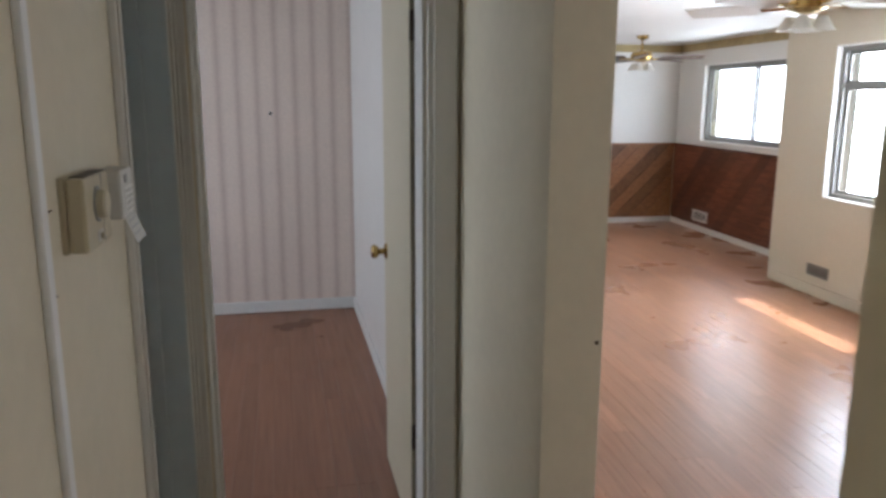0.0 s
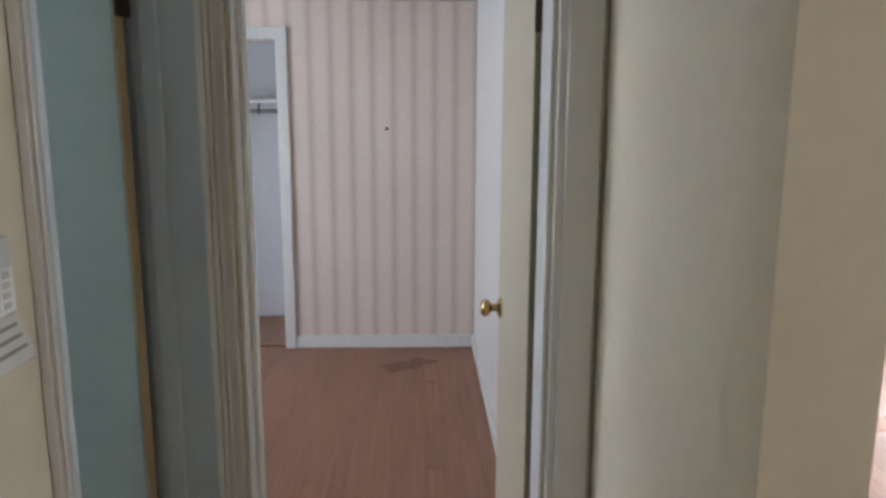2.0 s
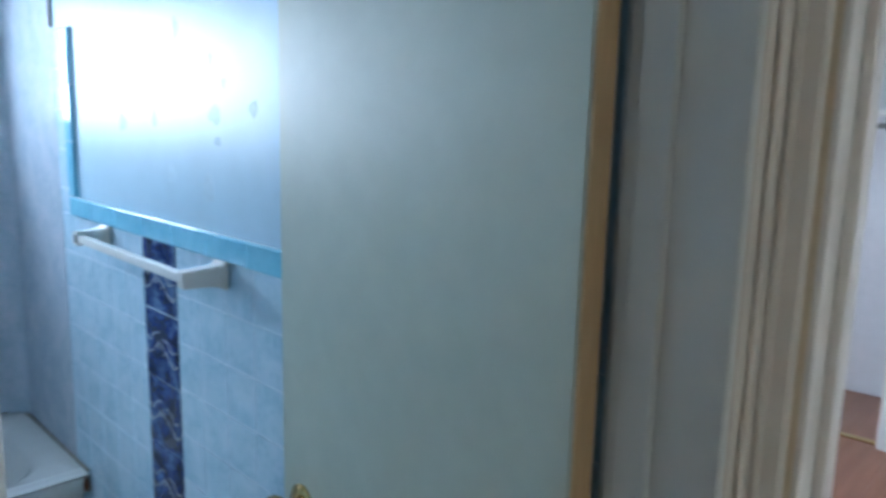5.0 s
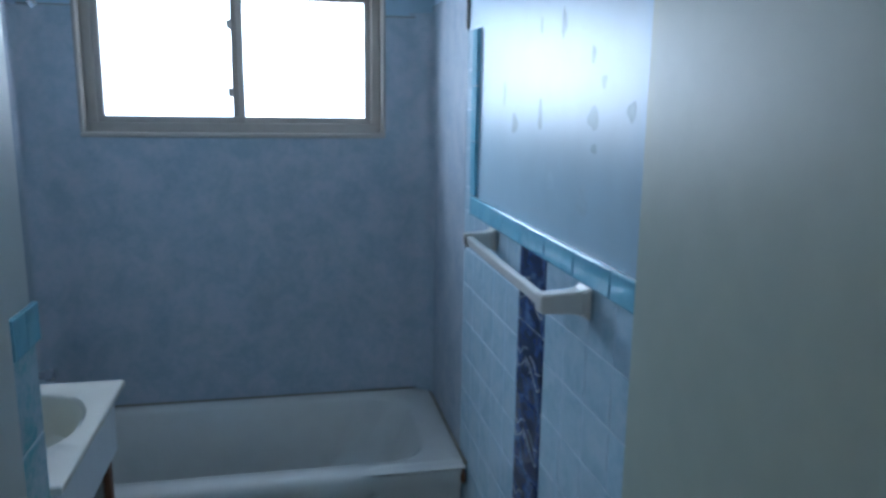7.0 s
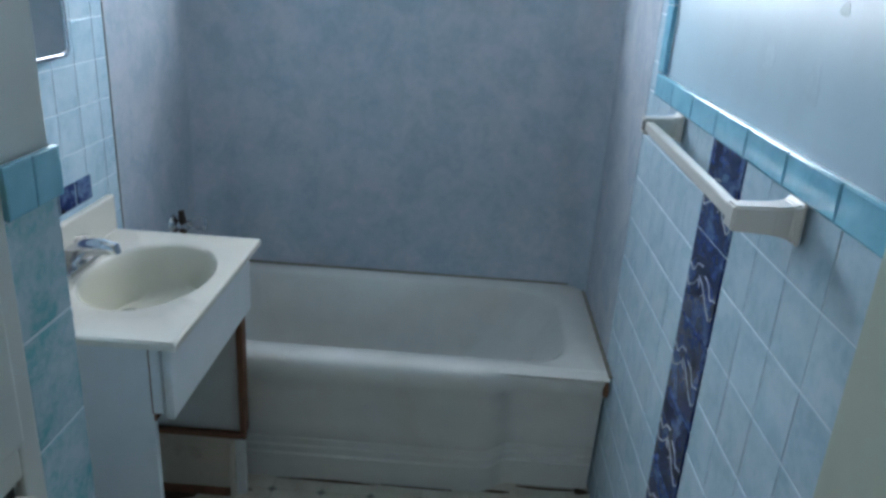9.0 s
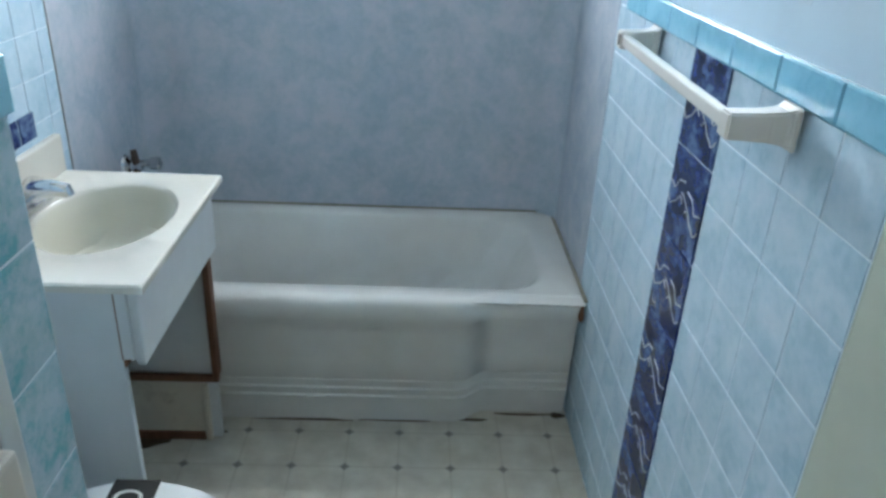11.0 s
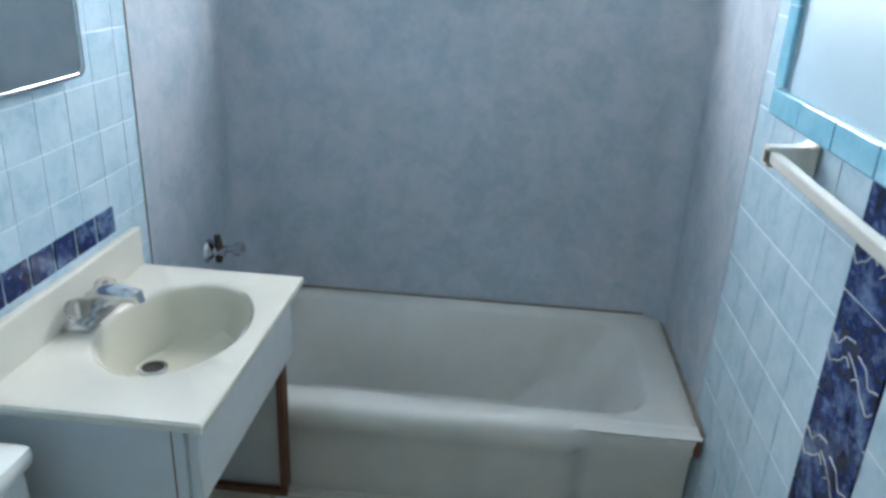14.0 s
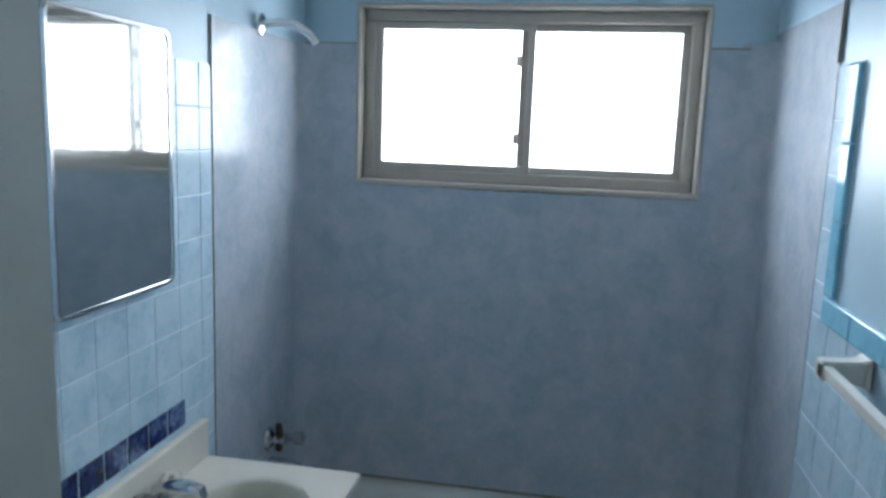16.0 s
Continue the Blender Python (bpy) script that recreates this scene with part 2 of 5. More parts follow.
HALL_PAINT = material("cream_hall_paint", (0.655, 0.58, 0.435), 0.45, grain=30, vary=0.05, bump=0.05, stain=0.15, stain_colour=(0.48, 0.39, 0.24))
TRIM_PAINT = material("greyed_trim_paint", (0.66, 0.635, 0.58), 0.35, grain=25, vary=0.03, bump=0.0, stain=0.05, stain_colour=(0.42, 0.38, 0.31))
WHITE_PAINT = material("white_trim_paint", (0.78, 0.77, 0.74), 0.35, grain=30, vary=0.05, bump=0.04, stain=0.15, stain_colour=(0.55, 0.5, 0.42))
DOOR_PAINT = material("aged_cream_door_paint", (0.64, 0.58, 0.43), 0.42, grain=20, vary=0.03, bump=0.0, stain=0.1, stain_colour=(0.50, 0.44, 0.31))
BATH_DOOR_PAINT = material("pale_green_door_paint", (0.42, 0.47, 0.40), 0.45, grain=20, vary=0.06, bump=0.05, stain=0.2, stain_colour=(0.33, 0.36, 0.30))
WORN_EDGE = material("worn_olive_door_edge", (0.24, 0.20, 0.13), 0.6, grain=25, vary=0.15, stretch=(6, 6, 0.6))
BARE_WOOD = material("bare_wood_edge", (0.50, 0.37, 0.20), 0.6, grain=25, vary=0.15, stretch=(6, 6, 0.6))
CEILING_PAINT = material("white_ceiling_paint", (0.76, 0.74, 0.70), 0.6, grain=50, vary=0.04, bump=0.15)
LIVING_PAINT = material("living_room_paint", (0.64, 0.59, 0.48), 0.55, grain=30, vary=0.04, bump=0.06)
DINING_PAINT = material("dining_room_paint", (0.74, 0.73, 0.70), 0.55, grain=30, vary=0.04, bump=0.06)
BORDER_PAPER = material("ochre_wallpaper_border", (0.40, 0.31, 0.15), 0.7, grain=30, vary=0.3, bump=0.02)
BATH_PAINT = material("glossy_blue_bath_paint", (0.41, 0.56, 0.66), 0.36, grain=12, vary=0.06, bump=0.08, stain=0.25, stain_colour=(0.30, 0.42, 0.5), spec=0.45)
BATH_DOOR_TRIM = material("blue_grey_jamb_paint", (0.54, 0.57, 0.56), 0.34, grain=18, vary=0.05, bump=0.04, stain=0.2, stain_colour=(0.36, 0.39, 0.38))
PAPER = wallpaper("striped_wallpaper")
CLOSET_PAINT = material("closet_white_paint", (0.66, 0.66, 0.67), 0.6, grain=20, vary=0.05)
SURROUND = marbled("mottled_blue_surround", (0.37, 0.445, 0.515), (0.435, 0.49, 0.555), (0.50, 0.525, 0.585), 0.20, scale=10.0)
TILE = marbled("pale_blue_tile", (0.38, 0.54, 0.65), (0.46, 0.61, 0.71), (0.52, 0.65, 0.74), 0.16, scale=14.0, bump=0.03, random_shift=True)
TILE_SPECK = marbled("teal_specked_tile", (0.17, 0.43, 0.50), (0.36, 0.52, 0.60), (0.46, 0.58, 0.66), 0.2, scale=26.0, bump=0.03, random_shift=True)
CAP_TILE = marbled("turquoise_cap_tile", (0.17, 0.42, 0.57), (0.21, 0.48, 0.63), (0.24, 0.52, 0.67), 0.12, scale=10.0, random_shift=True)
DECO = marbled("cobalt_glazed_tile", (0.006, 0.008, 0.035), (0.020, 0.036, 0.145), (0.13, 0.20, 0.34), 0.12, scale=14.0, random_shift=True)
DECO_VEIN = material("pale_glaze_vein", (0.44, 0.46, 0.48), 0.2, vary=0.1)
GROUT = material("pale_grout", (0.66, 0.75, 0.80), 0.8, grain=80, vary=0.1)
ENAMEL = material("worn_white_enamel", (0.66, 0.66, 0.63), 0.2, grain=14, vary=0.05, bump=0.02, stain=0.3, stain_colour=(0.48, 0.46, 0.40), coat=0.3)
PORCELAIN = material("white_porcelain", (0.75, 0.76, 0.75), 0.12, grain=14, vary=0.03, bump=0.0, coat=0.4)
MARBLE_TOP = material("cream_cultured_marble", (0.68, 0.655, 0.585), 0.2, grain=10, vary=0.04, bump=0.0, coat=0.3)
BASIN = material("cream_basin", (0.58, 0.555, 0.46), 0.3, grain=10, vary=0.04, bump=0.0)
VANITY_PAINT = material("white_vanity_paint", (0.58, 0.61, 0.62), 0.4, grain=20, vary=0.05, bump=0.08, stain=0.35, stain_colour=(0.40, 0.38, 0.33), stain_scale=5)
PLINTH = material("dirty_cream_board", (0.52, 0.48, 0.40), 0.55, grain=18, vary=0.1, bump=0.1, stain=0.8, stain_colour=(0.14, 0.08, 0.05), stain_scale=9)
ROTTED = material("dark_rotted_wood", (0.17, 0.075, 0.04), 0.75, grain=22, vary=0.35, bump=0.3, stretch=(3, 3, 0.7))
CHROME = material("worn_chrome", (0.62, 0.63, 0.65), 0.16, metal=1.0, grain=30, vary=0.08, bump=0.0)
BATH_ALU = material("weathered_aluminium_frame", (0.47, 0.43, 0.38), 0.45, metal=0.1, grain=20, vary=0.08, stain=0.3, stain_colour=(0.28, 0.25, 0.2), stain_scale=8)
DULL_METAL = material("aluminium_window_frame", (0.24, 0.235, 0.22), 0.4, metal=0.2, grain=30, vary=0.08)
BRASS = material("polished_brass", (0.52, 0.37, 0.15), 0.2, metal=1.0, grain=20, vary=0.08, bump=0.0)
DARK_METAL = material("dark_bronze_hinge", (0.06, 0.04, 0.03), 0.45, metal=0.6, grain=30, vary=0.1)
BAR_PLASTIC = material("ivory_ceramic_towel_bar", (0.64, 0.63, 0.59), 0.25, grain=20, vary=0.04, bump=0.0, coat=0.2)
STAIN = material("dark_floor_stain", (0.185, 0.088, 0.052), 0.5, grain=30, vary=0.3, bump=0.05)
BLACK = material("black_gap", (0.015, 0.014, 0.013), 0.7, vary=0.1)
GRIME = material("brown_grime", (0.10, 0.06, 0.035), 0.85, grain=60, vary=0.4, bump=0.3)
SCAR = material("grey_paint_scar", (0.27, 0.39, 0.47), 0.4, grain=60, vary=0.2, bump=0.05)
RUB = material("pale_paint_scar", (0.42, 0.56, 0.65), 0.4, grain=60, vary=0.12, bump=0.1)
MIRROR = material("mirror_glass", (0.80, 0.83, 0.82), 0.02, metal=1.0, vary=0.01, bump=0.0)
MIRROR.node_tree.nodes["Principled BSDF"].inputs["Roughness"].default_value = 0.02
GLASS = glass("window_glass")
PLASTIC = material("aged_beige_plastic", (0.50, 0.44, 0.30), 0.4, grain=30, vary=0.06, bump=0.03)
PALE_PLASTIC = material("pale_grey_plastic", (0.55, 0.53, 0.48), 0.35, grain=30, vary=0.05, bump=0.03)
CLEAR = glass("clear_acrylic")
CLEAR_FLAP = material("cloudy_plastic", (0.62, 0.60, 0.55), 0.15, grain=25, vary=0.12, bump=0.05)
SEAM = material("aged_sealant", (0.24, 0.22, 0.18), 0.7, grain=50, vary=0.3, bump=0.1)
FAN_BLADE = wood("dark_fan_blade", (0.05, 0.025, 0.015), (0.12, 0.06, 0.035), 0.4)
FLOOR_WOOD = wood("red_oak_boards", (0.235, 0.108, 0.062), (0.32, 0.155, 0.092), 0.36, axis=0, per_piece=0.07, uneven=0.06)
LIVING_WOOD = wood("worn_oak_boards", (0.27, 0.13, 0.07), (0.39, 0.20, 0.115), 0.29, axis=0, per_piece=0.10, uneven=0.03)
# same cedar twice: lit east wall and shaded window wall, put into the colour
PANEL_LIT = wood("lit_cedar_boards", (0.14, 0.055, 0.025), (0.34, 0.16, 0.068), 0.4, axis=0, per_piece=0.45)
PANEL_SHADED = wood("shaded_cedar_boards", (0.075, 0.022, 0.014), (0.19, 0.068, 0.035), 0.4, axis=0, per_piece=0.4)
VINYL = vinyl("dotted_sheet_vinyl")


# ---- mesh helpers ----
def part(name, bm, mat, parent=None, label="", smooth=False):
    me = bpy.data.meshes.new(name)
    bm.to_mesh(me)
    bm.free()
    me.materials.append(mat)
    if smooth:
        me.polygons.foreach_set("use_smooth", [True] * len(me.polygons))
        me.set_sharp_from_angle(angle=radians(40))
    ob = new(name, me)
    if parent is not None:
        ob.parent = parent
    if label:
        ob["label"] = label
    return ob


def thing(name, label, category, at=(0, 0, 0), group="", kind=""):
    ob = new(name)
    ob.empty_display_size = 0.1
    ob.location = at
    return tagged(ob, label, category, group, kind)


def box(x0, x1, y0, y1, z0, z1, bevel=0.0, bm=None, segments=2):
    own = bmesh.new()
    bmesh.ops.create_cube(own, size=1.0, matrix=Matrix.LocRotScale(((x0 + x1) / 2, (y0 + y1) / 2, (z0 + z1) / 2), None, (x1 - x0, y1 - y0, z1 - z0)))
    if bevel:
        bmesh.ops.bevel(own, geom=own.edges[:], offset=bevel, segments=segments, affect="EDGES", profile=0.6)
    if bm is None:
        return own
    return join(bm, own)


def join(bm, other):
    me = bpy.data.meshes.new("join")
    other.to_mesh(me)
    other.free()
    bm.from_mesh(me)
    bpy.data.meshes.remove(me)
    return bm


def tube(points, r, seg=12, bm=None, cap=True):
    """Round bar along a polyline; r is one radius or one for each point."""
    bm = bm or bmesh.new()
    pts = [Vector(p) for p in points]
    rad = r if isinstance(r, (list, tuple)) else [r] * len(pts)
    rings = []
    for i, p in enumerate(pts):
        d = (pts[min(i + 1, len(pts) - 1)] - pts[max(i - 1, 0)]).normalized()
        side = d.cross(Vector((0, 0, 1)) if abs(d.z) < 0.9 else Vector((1, 0, 0))).normalized()
        up = side.cross(d)
        rings.append([bm.verts.new(p + rad[i] * (math.cos(a) * side + math.sin(a) * up)) for a in [2 * math.pi * k / seg for k in range(seg)]])
    for a, b in zip(rings, rings[1:]):
        for k in range(seg):
            bm.faces.new((a[k], a[(k + 1) % seg], b[(k + 1) % seg], b[k]))
    if cap:
        bm.faces.new(rings[0][::-1]), bm.faces.new(rings[-1])
    bmesh.ops.recalc_face_normals(bm, faces=bm.faces[:])
    return bm


def lathe(profile, centre, axis="z", seg=24, bm=None, sx=1.0, sy=1.0):
    """Turned shape: (radius, height) pairs round an axis through the centre."""
    bm = bm or bmesh.new()
    c = Vector(centre)

    def place(r, h, a):
        u, v = r * math.cos(a) * sx, r * math.sin(a) * sy
        return c + Vector({"z": (u, v, h), "x": (h, u, v), "y": (u, h, v)}[axis])

    rings = [[bm.verts.new(place(max(r, 1e-4), h, 2 * math.pi * k / seg)) for k in range(seg)] for r, h in profile]
    for a, b in zip(rings, rings[1:]):
        for k in range(seg):
            bm.faces.new((a[k], a[(k + 1) % seg], b[(k + 1) % seg], b[k]))
    bm.faces.new(rings[0][::-1]), bm.faces.new(rings[-1])
    bmesh.ops.recalc_face_normals(bm, faces=bm.faces[:])
    return bm


def slab(along, a0, a1, b0, b1, z0, z1, holes=()):
    """Wall along x or y from a0 to a1, b0 to b1 thick, with holes (from, to, bottom, top) through it."""
    bm = bmesh.new()

    def put(u0, u1, w0, w1):
        if u1 - u0 > 1e-6 and w1 - w0 > 1e-6:
            box(*((u0, u1, b0, b1) if along == "x" else (b0, b1, u0, u1)), w0, w1, bm=bm)

    at = a0
    for h0, h1, lo, hi in sorted(holes):
        put(at, h0, z0, z1)
        put(h0, h1, z0, lo)
        put(h0, h1, hi, z1)
        at = h1
    put(at, a1, z0, z1)
    return bm


def structure(name, bm, mat, label="", category="wall"):
    return tagged(part(name, bm, mat), label, category, kind="structure")


CEIL = 2.2
FAR = 3.185
# ---- walls ----
structure("wall_hall_north", slab("x", -3.6, 0.0, -0.048, 0.015, 0, CEIL, [(-0.690, -0.064, 0, 2.03)]), HALL_PAINT, "cream painted hallway wall beside the bathroom door")
structure("wall_bath_south", slab("x", -1.36, 0.0, 0.015, 0.060, 0, CEIL, [(-0.690, -0.064, 0, 2.03)]), BATH_PAINT, "blue painted bathroom wall round the doorway")
structure("wall_hall_end", slab("y", -0.875, 0.015, 0.0, 0.06, 0, CEIL, [(-0.765, -0.106, 0, 2.03)]), HALL_PAINT, "cream painted hallway wall round the bedroom door")
structure("wall_bedroom_west", slab("y", -0.85, 0.16, 0.06, 0.12, 0, CEIL, [(-0.765, -0.106, 0, 2.03)]), DOOR_PAINT, "cream painted bedroom wall")
structure("wall_bath_east", slab("y", -0.02, 2.45, 0.0, 0.06, 0, CEIL), BATH_PAINT, "glossy pale blue bathroom wall with old fixing scars")
structure("wall_bath_west", slab("y", -0.15, 2.57, -1.49, -1.37, 0, CEIL), BATH_PAINT, "pale blue bathroom wall")
structure("wall_bath_north", slab("x", -1.37, 0.30, 2.45, 2.57, 0, CEIL, [(-1.20, -0.175, 1.405, 1.948)]), BATH_PAINT, "pale blue bathroom wall with a sliding window")
structure("wall_bath_closet", slab("y", -0.075, 0.544, -0.862, -0.784, 0, CEIL), BATH_DOOR_TRIM, "blue-grey painted wall beside the bathroom entry")
structure("wall_bath_closet_end", slab("x", -1.37, -0.862, 0.466, 0.544, 0, CEIL), BATH_PAINT, "blue painted wall end beside the toilet")
structure("wall_bedroom_north", slab("x", 0.25, FAR + 0.12, 2.45, 2.57, 0, CEIL, [(1.1, 2.3, 0.95, 1.95)]), PAPER, "striped wallpaper bedroom wall")
structure("wall_bedroom_east", slab("y", -0.845, 2.45, FAR, FAR + 0.12, 0, CEIL, [(0.397, 1.62, 0, 1.969)]), PAPER, "bedroom wall in faded cream wallpaper with vertical stripes")
structure("wall_bedroom_south", slab("x", 0.12, FAR + 0.12, -0.955, -0.845, 0, CEIL), WHITE_PAINT, "white painted bedroom wall beside the open door")
structure("wall_closet_back", slab("y", 0.27, 1.74, 3.97, 4.05, 0, CEIL), CLOSET_PAINT, "white painted closet back wall")
structure("wall_closet_side", slab("x", FAR + 0.12, 3.97, 0.27, 0.35, 0, CEIL), CLOSET_PAINT, "white painted closet side wall")
structure("wall_closet_side_far", slab("x", FAR + 0.12, 3.97, 1.66, 1.74, 0, CEIL), CLOSET_PAINT, "white painted closet side wall")
structure("wall_hall_south", slab("x", -0.78, 0.12, -1.007, -0.875, 0, CEIL), HALL_PAINT, "cream painted hallway wall ending at the living room")
structure("wall_living_north", slab("x", 0.12, 6.95, -1.007, -0.957, 0, CEIL), LIVING_PAINT, "cream painted living room wall behind the bedroom")
structure("wall_hall_pier", slab("x", -1.95, -1.72, -0.955, -0.85, 0, CEIL), HALL_PAINT, "cream painted wall pier between hallway and living room")
structure("wall_hall_west", slab("y", -4.42, 0.015, -3.72, -3.6, 0, CEIL), HALL_PAINT, "cream painted wall closing the hallway")
structure("wall_dining_east", slab("y", -4.97, -0.40, 6.67, 6.79, 0, CEIL), DINING_PAINT, "white dining room wall above diagonal boards")
structure("wall_dining_south", slab("x", 3.66, 6.67, -4.97, -4.85, 0, CEIL, [(4.0, 6.05, 1.05, 1.93)]), DINING_PAINT, "white dining room wall with a wide window")
structure("wall_living_jog", slab("y", -4.85, -4.30, 3.54, 3.66, 0, CEIL), LIVING_PAINT, "cream wall corner between living and dining room")
structure("wall_living_south", slab("x", -3.6, 3.54, -4.42, -4.30, 0, CEIL, [(-2.9, -1.1, 0.76, 1.89), (1.60, 3.03, 0.78, 1.94)]), LIVING_PAINT, "cream living room wall with bright windows")
structure("floor", box(-3.72, 6.79, -4.97, 3.0, -0.12, -0.012), GRIME, "dark subfloor under the boards", "floor")
structure("floor_bath", box(-1.37, 0.0, -0.10, 2.45, -0.012, 0.0), VINYL, "off-white sheet vinyl floor with small dark dots", "floor")
structure("ceiling", box(-3.72, 6.79, -4.97, 3.0, CEIL, CEIL + 0.1), CEILING_PAINT, "white painted ceiling", "ceiling")
# both eaves are unseen, added to block part of the sun at the windows
structure("roof_eave", box(-3.72, 3.54, -5.05, -4.42, CEIL + 0.02, CEIL + 0.1), WHITE_PAINT, "unseen roof overhang added to narrow the living room sun patch", "eave")
structure("roof_eave_dining", box(3.54, 6.79, -6.5, -4.97, CEIL + 0.02, CEIL + 0.1), WHITE_PAINT, "unseen roof added to keep the sun out of the dining room", "eave")
structure("ground", box(-60, 60, -60, 60, -0.45, -0.35), material("dry_lawn", (0.16, 0.15, 0.09), 0.9, grain=8, vary=0.2), "dry ground outside the house", "ground")


# ---- doors, casings ----
def casing_set(name, along, a0, a1, face, out, top, mat, width=0.06, label="painted wooden door casing", low=None, high=None):
    """Two legs and a head round an opening a0..a1 on a wall face, stepped in two."""
    t = thing(name, label, "door casing", kind="structure")
    lo, hi = sorted((face, face + out * 0.016))
    lo2, hi2 = sorted((face + out * 0.016, face + out * 0.024))

    def leg(u0, u1, z0, z1, inner):
        bm = bmesh.new()
        for (b0, b1), (p0, p1) in (((lo, hi), (u0, u1)), ((lo2, hi2), (u0 + 0.018, u1) if inner else (u0, u1 - 0.018))):
            box(*((p0, p1, b0, b1) if along == "x" else (b0, b1, p0, p1)), z0, z1, 0.003, bm=bm, segments=1)
        return bm

    w0, w1 = low or width, high or width
    part("casing_leg", leg(a0 - w0, a0 - 0.006, 0, top + 0.006, False), mat, t)
    part("casing_leg", leg(a1 + 0.006, a1 + w1, 0, top + 0.006, True), mat, t)
    bm = bmesh.new()
    for (b0, b1), (z0, z1) in (((lo, hi), (top + 0.006, top + width)), ((lo2, hi2), (top + 0.022, top + width))):
        box(*((a0 - w0, a1 + w1, b0, b1) if along == "x" else (b0, b1, a0 - w0, a1 + w1)), z0, z1, 0.003, bm=bm, segments=1)
    part("casing_head", bm, mat, t)
    return t


def jambs(name, along, a0, a1, b0, b1, top, mat, stop_at, thick=0.014, stops=(0.012, 0.012)):
    t = thing(name, "painted wooden door jamb with a stop", "door jamb", kind="structure")
    for u0, u1, s0, s1 in ((a0, a0 + thick, a0 + thick, a0 + thick + stops[0]), (a1 - thick, a1, a1 - thick - stops[1], a1 - thick)):
        part("jamb", box(*((u0, u1, b0, b1) if along == "x" else (b0, b1, u0, u1)), 0, top - 0.014, 0.002, segments=1), mat, t)
        if s1 - s0 > 0.001:
            part("door_stop", box(*((s0, s1, stop_at, stop_at + 0.035) if along == "x" else (stop_at, stop_at + 0.035, s0, s1)), 0, top - 0.014, 0.002, segments=1), mat, t)
    part("jamb_head", box(*((a0, a1, b0, b1) if along == "x" else (b0, b1, a0, a1)), top - 0.014, top, 0.002, segments=1), mat, t)
    return t


casing_set("door_casing_bath_hall", "x", -0.690, -0.064, -0.048, -1, 2.03, TRIM_PAINT, low=0.028, high=0.064)
casing_set("door_casing_bath_inside", "x", -0.690, -0.064, 0.060, 1, 2.03, BATH_DOOR_TRIM)
casing_set("door_casing_bedroom_hall", "y", -0.765, -0.106, 0.0, -1, 2.03, TRIM_PAINT, low=0.098, high=0.034)
casing_set("door_casing_bedroom_inside", "y", -0.765, -0.106, 0.12, 1, 2.03, WHITE_PAINT)
jambs("door_jamb_bath", "x", -0.690, -0.064, -0.0635, 0.060, 2.03, BATH_DOOR_TRIM, 0.005, stops=(0.006, 0.012))
jambs("door_jamb_bedroom", "y", -0.765, -0.106, 0.0, 0.12, 2.03, WHITE_PAINT, 0.045, thick=0.008, stops=(0, 0.012))


def knob(parent, at, side, mat=BRASS):
    """Round knob with rose and neck that stands out along side * y of the leaf."""
    x, y, z = at
    prof = [(0.032, 0.0), (0.032, 0.004), (0.026, 0.009), (0.012, 0.012), (0.011, 0.03), (0.022, 0.036), (0.028, 0.046), (0.027, 0.056), (0.020, 0.062), (0.004, 0.064)]
    return part("door_knob", lathe([(r, side * h) for r, h in prof], (x, y, z), "y", 24), mat, parent, "round brass knob", smooth=True)


def door(name, label, hinge, angle, width, mat, edge_mat, hinge_side, knob_z=0.93, knob_sides=(1, -1)):
    """Flush slab door; the leaf runs along its own +x from the hinge."""
    t = thing(name, label, "door", (hinge[0], hinge[1], 0.0))
    t.rotation_euler = (0, 0, radians(angle))
    t["kind"] = "structure"
    part("door_leaf", box(0.003, width - 0.002, -0.0175, 0.0175, 0.012, 2.005, 0.003, segments=1), mat, t)
    part("leaf_edge", box(0.0, 0.003, -0.016, 0.016, 0.012, 2.005), edge_mat, t, "bare wooden hinge edge")
    part("leaf_edge", box(width - 0.002, width, -0.016, 0.016, 0.012, 2.005), mat, t)
    for s in knob_sides:
        knob(t, (width - 0.062, s * 0.0175, knob_z), s)
    part("latch_plate", box(width, width + 0.0015, -0.012, 0.012, knob_z - 0.03, knob_z + 0.03), BRASS, t)
    for z in (0.40, 1.755):
        bm = tube([(-0.006, hinge_side * 0.021, z - 0.045), (-0.006, hinge_side * 0.021, z + 0.045)], 0.0065)
        box(-0.004, -0.001, -0.016, 0.018, z - 0.045, z + 0.045, bm=bm)
        part("hinge", bm, DARK_METAL, t, "dark bronze butt hinge")
    return t


door("door_bath", "pale green painted bathroom door standing open against the tiled wall", (-0.1075, 0.066), 83.7, 0.597, BATH_DOOR_PAINT, BARE_WOOD, -1, knob_sides=(1,), knob_z=0.897)
door("door_bedroom", "cream painted bedroom door with brass knob standing open", (0.125, -0.7605), 0.0, 0.632, DOOR_PAINT, WORN_EDGE, -1, knob_sides=(1,), knob_z=0.935)


def board(name, along, a0, a1, face, out, height, mat, label):
    lo, hi = sorted((face, face + out * 0.014))
    bm = box(*((a0, a1, lo, hi) if along == "x" else (lo, hi, a0, a1)), 0.0, height, 0.004, segments=1)
    return structure(name, bm, mat, label, "baseboard")


